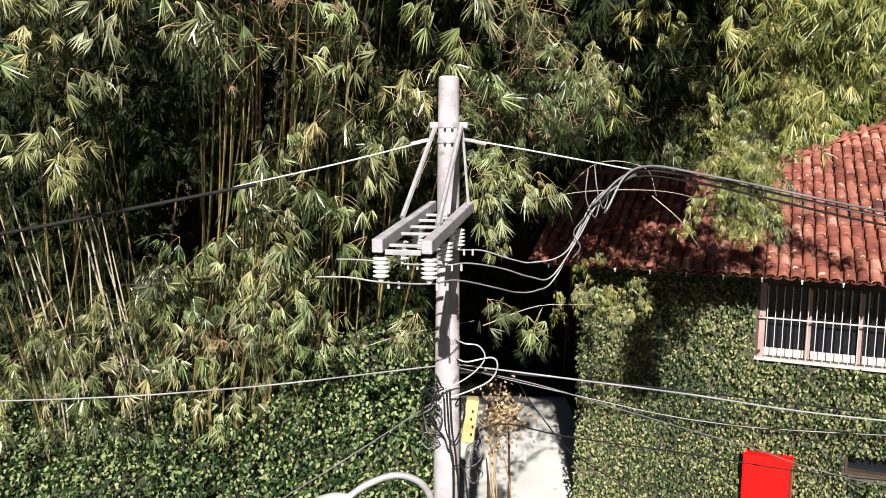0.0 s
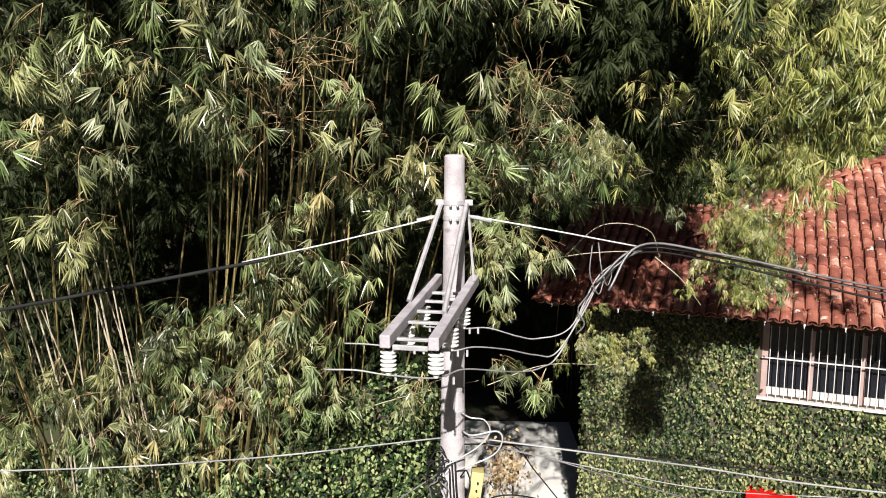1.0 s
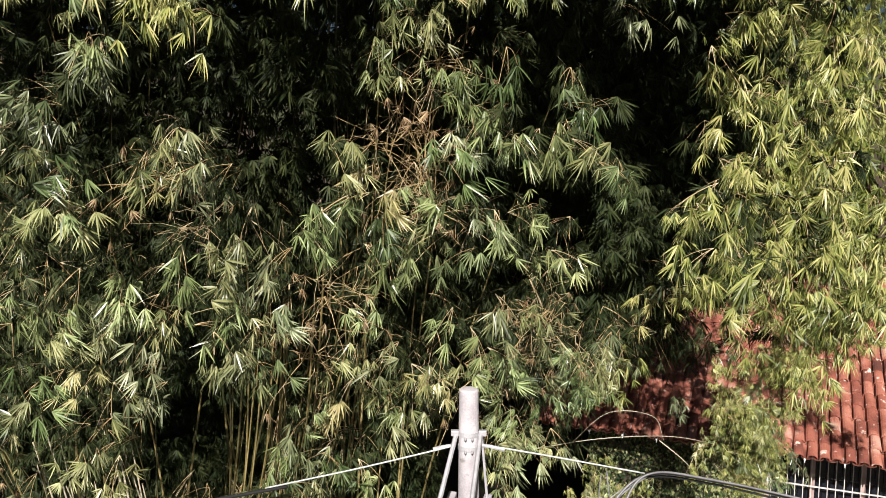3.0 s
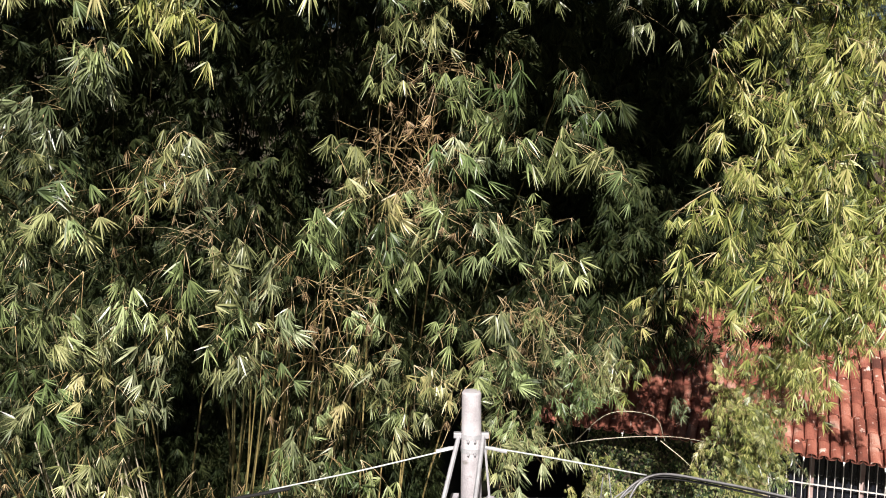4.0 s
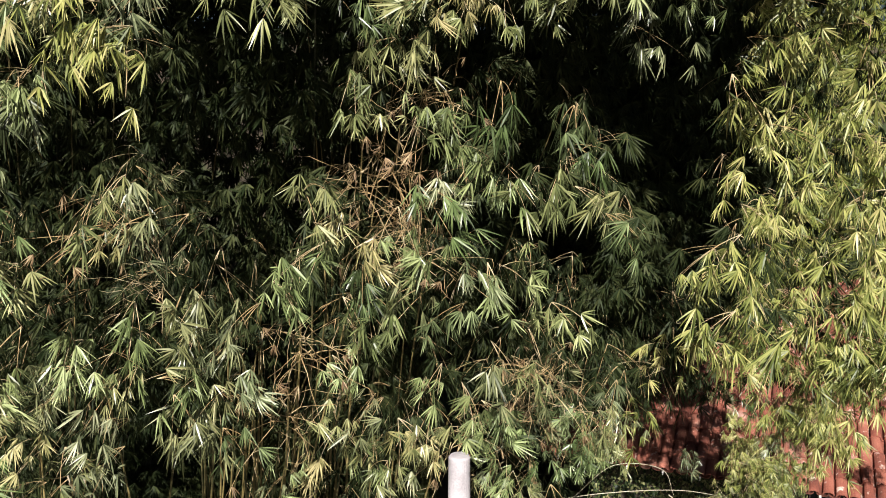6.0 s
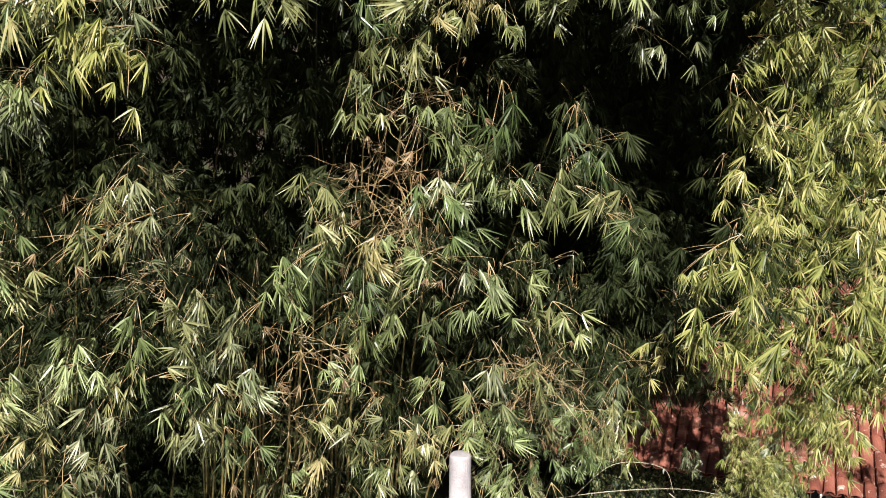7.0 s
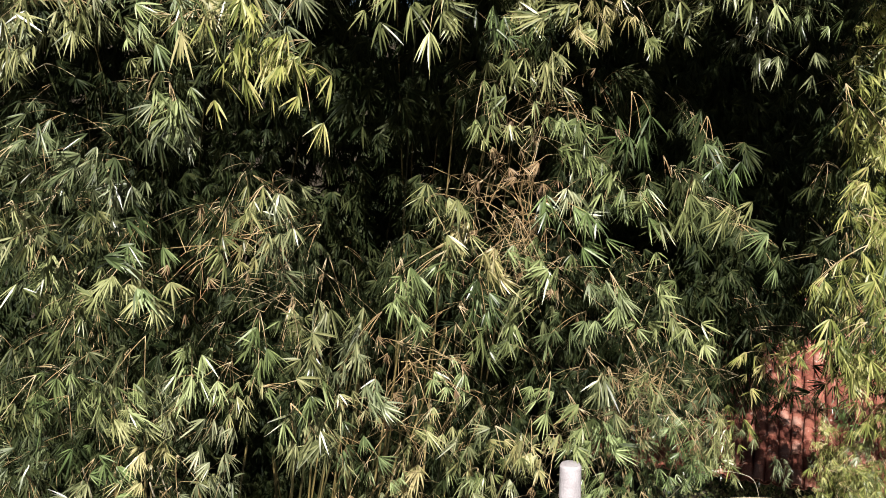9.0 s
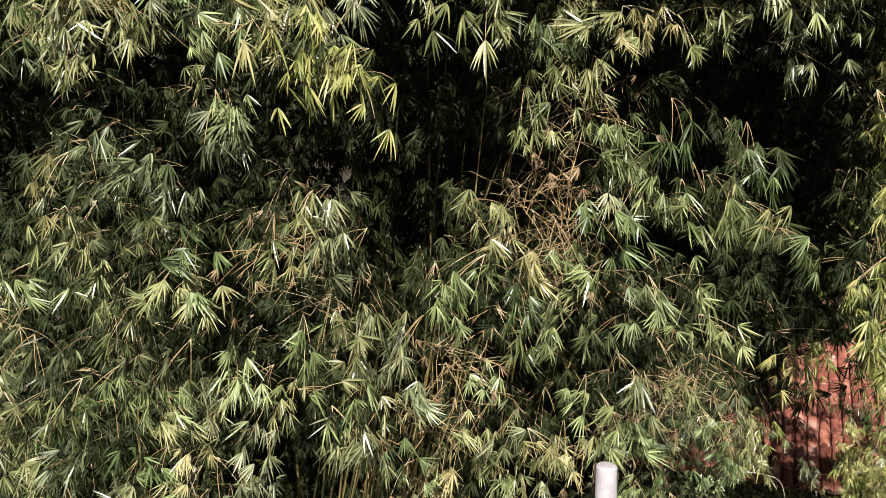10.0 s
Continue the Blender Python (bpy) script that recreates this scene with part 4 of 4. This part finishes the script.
def spray(x, y, z, pool, size, label=""):
    ob = new("leaf_spray", pool[int(rng.integers(len(pool)))])
    ob.matrix_world = Matrix.Translation((x, y, z)) @ Euler((rng.normal(0, 0.2), rng.normal(0, 0.25), rng.normal(0, 0.45))).to_matrix().to_4x4() @ Matrix.Diagonal((size * rng.choice([-1, 1]), size, size, 1))
    under(ob, clump_of(x))
    return tagged(ob, label)


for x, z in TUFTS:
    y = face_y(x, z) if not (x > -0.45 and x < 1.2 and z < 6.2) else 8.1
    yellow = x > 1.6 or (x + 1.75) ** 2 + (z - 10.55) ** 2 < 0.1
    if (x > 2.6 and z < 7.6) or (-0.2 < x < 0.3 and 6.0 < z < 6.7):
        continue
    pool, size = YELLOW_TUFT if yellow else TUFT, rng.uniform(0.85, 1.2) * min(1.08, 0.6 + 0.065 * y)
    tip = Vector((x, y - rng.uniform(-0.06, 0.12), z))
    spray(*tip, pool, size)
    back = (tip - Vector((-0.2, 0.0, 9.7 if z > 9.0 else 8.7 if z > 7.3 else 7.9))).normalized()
    for reach in (0.9, 1.4, 2.0):        # sprays added behind the tip along the view ray, to block sun
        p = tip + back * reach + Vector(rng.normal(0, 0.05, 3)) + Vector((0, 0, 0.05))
        spray(*p, SHADE_TUFT, size, "darker old leaves along the branch")
# sprays above, below and beside them
taken = []
tries = 0
while len(taken) < 300 and tries < 12000:
    tries += 1
    x, z = rng.uniform(-6.2, 1.75), rng.uniform(3.6, 12.8)
    if -4.6 < x and 6.0 < z < 10.9:
        continue
    if z < bank_top(x) + 0.3 or in_gap(x, z, 1.9) or any((x - a) ** 2 + (z - b) ** 2 < (0.07 if z < 6.3 else 0.1) for a, b in taken) or (x > -0.45 and z < 6.9):
        continue
    taken.append((x, z))
    dry = noise.noise(Vector((x * 0.9, z * 0.9, 4))) > 0.4
    spray(x, face_y(x, z) + rng.uniform(-0.1, 0.5), z, DRY if dry else SPRAYS if z > 10.9 else TUFT, rng.uniform(0.7, 1.1), "dry straw-coloured leaf spray" if dry else "")
for k in range(110):        # unseen sprays added above the crown, to shade the leaves below
    x = rng.uniform(-1.7, 2.4)
    spray(x, rng.uniform(4.9, 7.2), rng.uniform(11.5, 13.2), SPRAYS, rng.uniform(0.9, 1.2))
for k in range(110):        # foliage added before the roof's corner to shade its tiles, itself shade-coloured
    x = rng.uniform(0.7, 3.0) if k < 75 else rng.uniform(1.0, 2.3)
    spray(x, rng.uniform(9.8, 11.4), rng.uniform(7.15, 8.35), SHADE_TUFT, rng.uniform(1.3, 1.9))
# yellow-green overhang by the house
taken = []
tries = 0
while len(taken) < 120 and tries < 5000:
    tries += 1
    x, z = rng.uniform(1.75, 4.7), rng.uniform(7.4, 13.0)
    if in_gap(x, z) or (x < 2.4 and z > 9.2) or z < (8.15 if x < 2.8 else 7.75 + 0.25 * abs(x - 3.2)) or any((x - a) ** 2 + (z - b) ** 2 < 0.085 for a, b in taken):
        continue
    taken.append((x, z))
    spray(x, face_y(x, z) + rng.uniform(0.1, 0.9), z, YELLOW_TUFT, rng.uniform(0.75, 1.05))
for k in range(126):         # a long tuft that hangs before the roof, and a low one before the wall
    if k < 92:
        z = 6.17 + 0.83 * k / 91
        x, y, sz = 3.06 + rng.normal(0, 0.165), 8.2 + rng.normal(0, 0.25), 0.54
    elif k < 106:
        x, y, z, sz = 3.0 + rng.uniform(-0.4, 0.45), 8.2 + rng.normal(0, 0.2), rng.uniform(6.95, 7.6), 0.55
    else:
        x, y, z, sz = 2.1 + rng.normal(0, 0.3), 10.3 + rng.normal(0, 0.25), 4.98 + rng.normal(0, 0.17), 0.5
    spray(x, y, z, SPRAYS if k % 3 == 0 else YELLOW, sz * rng.uniform(0.8, 1.15))
for x, z in ((0.28, 6.95), (0.43, 6.75), (0.55, 6.55), (0.86, 6.6), (0.4, 6.1), (1.05, 7.2), (0.7, 7.0), (0.85, 7.35), (0.6, 6.85)):     # small sprays behind the pole
    spray(x, 7.7 + rng.uniform(-0.1, 0.2), z, SPRAYS, rng.uniform(0.5, 0.7))
for k in range(9):          # branch ends over the roof's corner
    spray(rng.uniform(1.0, 1.35), 6.95 + rng.uniform(-0.1, 0.15), rng.uniform(7.4, 7.95), SPRAYS, rng.uniform(0.55, 0.75))
for k in range(30):         # the overhang's lower fringe
    x = rng.uniform(3.1, 4.6)
    spray(x, 8.0 + rng.normal(0, 0.15), rng.uniform(7.3 if x < 3.5 else 7.72, 8.2), YELLOW, rng.uniform(0.55, 0.8))
for k in range(22):         # leaves that hang lower, over the roof
    spray(rng.uniform(3.35, 3.85), rng.uniform(7.8, 8.2), rng.uniform(7.2, 8.0), YELLOW_TUFT, rng.uniform(0.85, 1.1))
for k in range(26):
    spray(rng.uniform(3.3, 4.7), 7.5 + rng.normal(0, 0.15), rng.uniform(8.15, 8.9), YELLOW_TUFT, rng.uniform(0.85, 1.15))
for k in range(26):         # an unseen outer branch of the overhang, placed to shade the tiles
    f = max(0.0, k - 10) / 15
    spray(5.15 + 0.72 * f + rng.normal(0, 0.09), 6.6 + rng.normal(0, 0.15), (9.7 + rng.normal(0, 0.22)) if k < 10 else 9.45 - 0.95 * f + rng.normal(0, 0.07), YELLOW, rng.uniform(0.6, 0.9) * (1 - 0.3 * f))

# inner foliage, too deep to tell apart, its shade put into the leaf colour
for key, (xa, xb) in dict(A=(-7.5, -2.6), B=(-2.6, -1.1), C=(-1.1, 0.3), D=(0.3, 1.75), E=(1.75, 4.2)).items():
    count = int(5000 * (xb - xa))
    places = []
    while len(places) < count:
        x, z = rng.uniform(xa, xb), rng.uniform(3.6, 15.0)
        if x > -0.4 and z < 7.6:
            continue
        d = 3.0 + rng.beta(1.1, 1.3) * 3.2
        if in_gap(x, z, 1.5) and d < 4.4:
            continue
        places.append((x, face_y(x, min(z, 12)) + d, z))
    for _ in range(int(700 * (xb - xa))):       # an unseen cover of leaves over the branches, added to keep sun out
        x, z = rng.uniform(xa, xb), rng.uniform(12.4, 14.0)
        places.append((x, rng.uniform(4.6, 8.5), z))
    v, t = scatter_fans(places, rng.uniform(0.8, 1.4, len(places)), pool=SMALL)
    ob = bulk("inner_leaves", v, t, [SHADE_LEAF])
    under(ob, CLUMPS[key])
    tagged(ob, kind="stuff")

# culms
for k in range(52):
    if k < 34:
        x0, lean = rng.uniform(-6.0, -1.2 if k >= 12 else -3.6), rng.normal(0.06, 0.13)
    elif k < 42:
        x0, lean = rng.uniform(-2.3, -1.2), rng.normal(0.06, 0.05)
    else:
        x0, lean = rng.uniform(2.7, 4.5), rng.normal(0.0, 0.03)
    y0 = (rng.uniform(9.0, 9.4) if k < 12 else rng.uniform(9.6, 11.2)) if k < 42 else rng.uniform(22.5, 23.5)
    top = rng.uniform(10.5, 14.0) if k >= 12 else rng.uniform(6.6, 8.0)
    fwd = rng.uniform(0.8, 2.4) if k < 42 else rng.uniform(11, 14)
    z0 = ground_height(x0, y0) - 0.1
    pts = [Vector((x0 + lean * (z0 + f * (top - z0)) * (0.6 + 0.4 * f), y0 - fwd * f ** 2.2, z0 + f * (top - z0))) for f in np.linspace(0, 1, 27)]
    r0 = rng.uniform(0.011, 0.024)
    line = []
    for i, p in enumerate(pts):
        line += [p, p + (pts[min(i + 1, 26)] - p) * 0.06] if i < 26 else [p]
    ob = part("culm", tube(bmesh.new(), line, lambda f, r0=r0: r0 * (1 - 0.75 * f), 7), CULM)
    me = ob.data
    under(ob, clump_of(x0) if k < 42 else CLUMPS["E"])

# slender culms that stand free in the gaps, pale at the left, slanting in the middle
for k in range(42):
    if k < 14:
        x0, y0, lean, top, mat = rng.uniform(-5.0, -3.6), rng.uniform(9.0, 9.3), rng.normal(-0.1, 0.07), rng.uniform(5.3, 6.7), PALE_CANE
    else:
        x0, y0, lean, top, mat = rng.uniform(-3.1, -2.1), rng.uniform(8.9, 9.3), rng.uniform(0.14, 0.32), rng.uniform(7.4, 8.9), CULM
    z0 = ground_height(x0, y0) - 0.1
    pts = [Vector((x0 + lean * max(0.0, z0 + f * (top - z0) - 4.0), y0 - (0.4 if k < 14 else 1.8) * f ** 3, z0 + f * (top - z0))) for f in np.linspace(0, 1, 18)]
    r0 = rng.uniform(0.016, 0.027) if k < 14 else rng.uniform(0.014, 0.024)
    line = []
    for i, p in enumerate(pts):
        line += [p, p + (pts[min(i + 1, 17)] - p) * 0.06] if i < 17 else [p]
    ob = part("culm", tube(bmesh.new(), line, lambda f, r0=r0: r0 * (1 - 0.6 * f), 6), mat)
    under(ob, clump_of(x0))
    tagged(ob, "pale dry culm" if k < 14 else "")
# straw-coloured twigs, bare or half bare
for x, z in ((-0.45, 9.5), (-0.6, 9.85), (-0.3, 9.2), (-2.2, 9.2), (-2.35, 9.45), (0.55, 7.45), (0.2, 7.3), (-1.35, 8.0), (-1.2, 8.4), (-0.4, 9.75), (-0.2, 10.5), (0.6, 8.2), (0.75, 7.9)):
    spray(x, face_y(x, z) + rng.uniform(-0.12, 0.15), z, BARE, rng.uniform(0.65, 0.95), "bare straw-coloured bamboo twigs")
# bare dead canes
for pts in ([(0.75, 8.3, 6.42), (1.5, 8.3, 6.55), (2.3, 8.4, 6.55), (2.9, 8.5, 6.42)], [(2.2, 8.4, 6.5), (2.5, 8.4, 6.25), (2.75, 8.5, 5.95)], [(1.2, 8.3, 6.5), (1.6, 8.3, 6.85), (2.1, 8.35, 6.8), (2.25, 8.4, 6.5)], [(-0.95, 8.1, 4.85), (-0.4, 8.0, 5.05), (0.3, 8.2, 5.15)], [(0.4, 8.2, 5.1), (1.0, 8.3, 5.3), (1.6, 8.3, 5.32)]):
    ob = part("dead_cane", tube(bmesh.new(), smooth_line(pts, 6), lambda f: 0.0055 * (1 - 0.6 * f), 5), PALE_CANE)
    under(ob, clump_of(pts[0][0]))
    tagged(ob, "bare pale dead bamboo cane")

# ---- roof tiles, last ----
def tile_mesh(name, length=0.4, r0=0.081, r1=0.068, rise=0.055):
    bm = bmesh.new()
    rows = []
    for y, r, lift in ((0, r0, 0.0), (length, r1, 0.0)):
        rows.append([bm.verts.new((r * math.cos(a), y, rise * (r / r0) * math.sin(a) + lift)) for a in np.linspace(0, math.pi, 7)])
    for i in range(6):
        bm.faces.new((rows[0][i], rows[0][i + 1], rows[1][i + 1], rows[1][i]))
    inner = [bm.verts.new((v.co.x * 0.84, v.co.y, v.co.z * 0.78)) for v in rows[0]]
    for i in range(6):
        bm.faces.new((inner[i], inner[i + 1], rows[0][i + 1], rows[0][i]))
    me = bpy.data.meshes.new(name)
    bm.to_mesh(me)
    bm.free()
    me.materials.append(TILE)
    return me


CAP = tile_mesh("tile")
cap_v = np.array([v.co[:] for v in CAP.vertices])
CAP.calc_loop_triangles()
cap_t = np.array([t.vertices[:] for t in CAP.loop_triangles])
PITCH, ROW = 0.18, 0.34
rowlen = ROW * math.cos(radians(SLOPE))
singles, rest_v, rest_t, base = 0, [], [], 0
TILT_M = pose(0, 0, 0, SLOPE - 1.6)
for side_key in ("front", "left"):
    span = (u1 - u0) if side_key == "front" else (v1 - v0)
    for c in range(int(span / PITCH) + 1):
        for hollow in (0, 1):
            a = (c + 0.5 * hollow) * PITCH
            if a > span:
                continue
            r = 0
            while True:
                d = r * rowlen - 0.05
                top = max(min(a, span - a, half), WING + 0.05) if side_key == "front" and a < WING_U else min(a, span - a, half)
                if d > top - (0.05 if r else -1):
                    break
                jit = rng.normal(0, 0.006, 2)
                if side_key == "front":
                    p = Vector((u0 + a + jit[0], v0 + d + jit[1], EAVE + d * tan_s + (0.02 if not hollow else 0.0)))
                    m = Matrix.Translation(p) @ TILT_M
                else:
                    p = Vector((u0 + d + jit[1], v1 - a + jit[0], EAVE + d * tan_s + (0.02 if not hollow else 0.0)))
                    m = Matrix.Translation(p) @ pose(0, 0, 0, 0, 0, -90) @ TILT_M
                if hollow:
                    m = m @ Matrix.Translation((0, 0, 0.035)) @ pose(0, 0, 0, 0, 180, 0)
                m = m @ pose(0, 0, 0, rng.normal(0, 0.8), rng.normal(0, 1.5), rng.normal(0, 0.8))
                if side_key == "front" and not hollow and -1.6 < u0 + a < 2.6 and singles < 300 and d < 4.6:
                    ob = new("tile", CAP)
                    ob.parent = roof
                    ob.matrix_local = m
                    singles += 1
                else:
                    M = np.array(m)
                    rest_v.append(cap_v @ M[:3, :3].T + M[:3, 3])
                    rest_t.append(cap_t + base)
                    base += len(cap_v)
                r += 1
ob = bulk("roof_tiles", np.concatenate(rest_v), np.concatenate(rest_t), [TILE], roof)
tagged(ob, kind="stuff")
# hip and ridge caps
wing_ridge = [Vector((u, v0 + WING, EAVE + WING * tan_s + 0.05)) for u in (u0 + 0.05, u0 + WING)]
for A, B in ((roof_point(u0 + WING, v0 + WING, 0.03), roof_point(*ra, 0.03)), (roof_point(*ra, 0.03), roof_point(*rb, 0.03)), wing_ridge):
    d = (B - A).normalized()
    n = int((B - A).length / 0.34)
    q = d.to_track_quat("Y", "Z").to_matrix().to_4x4()
    for k in range(n):
        ob = new("ridge_tile", CAP)
        ob.parent = roof
        ob.matrix_local = Matrix.Translation(A + d * 0.34 * k) @ q @ Matrix.Diagonal((1.35, 1.0, 1.5, 1))
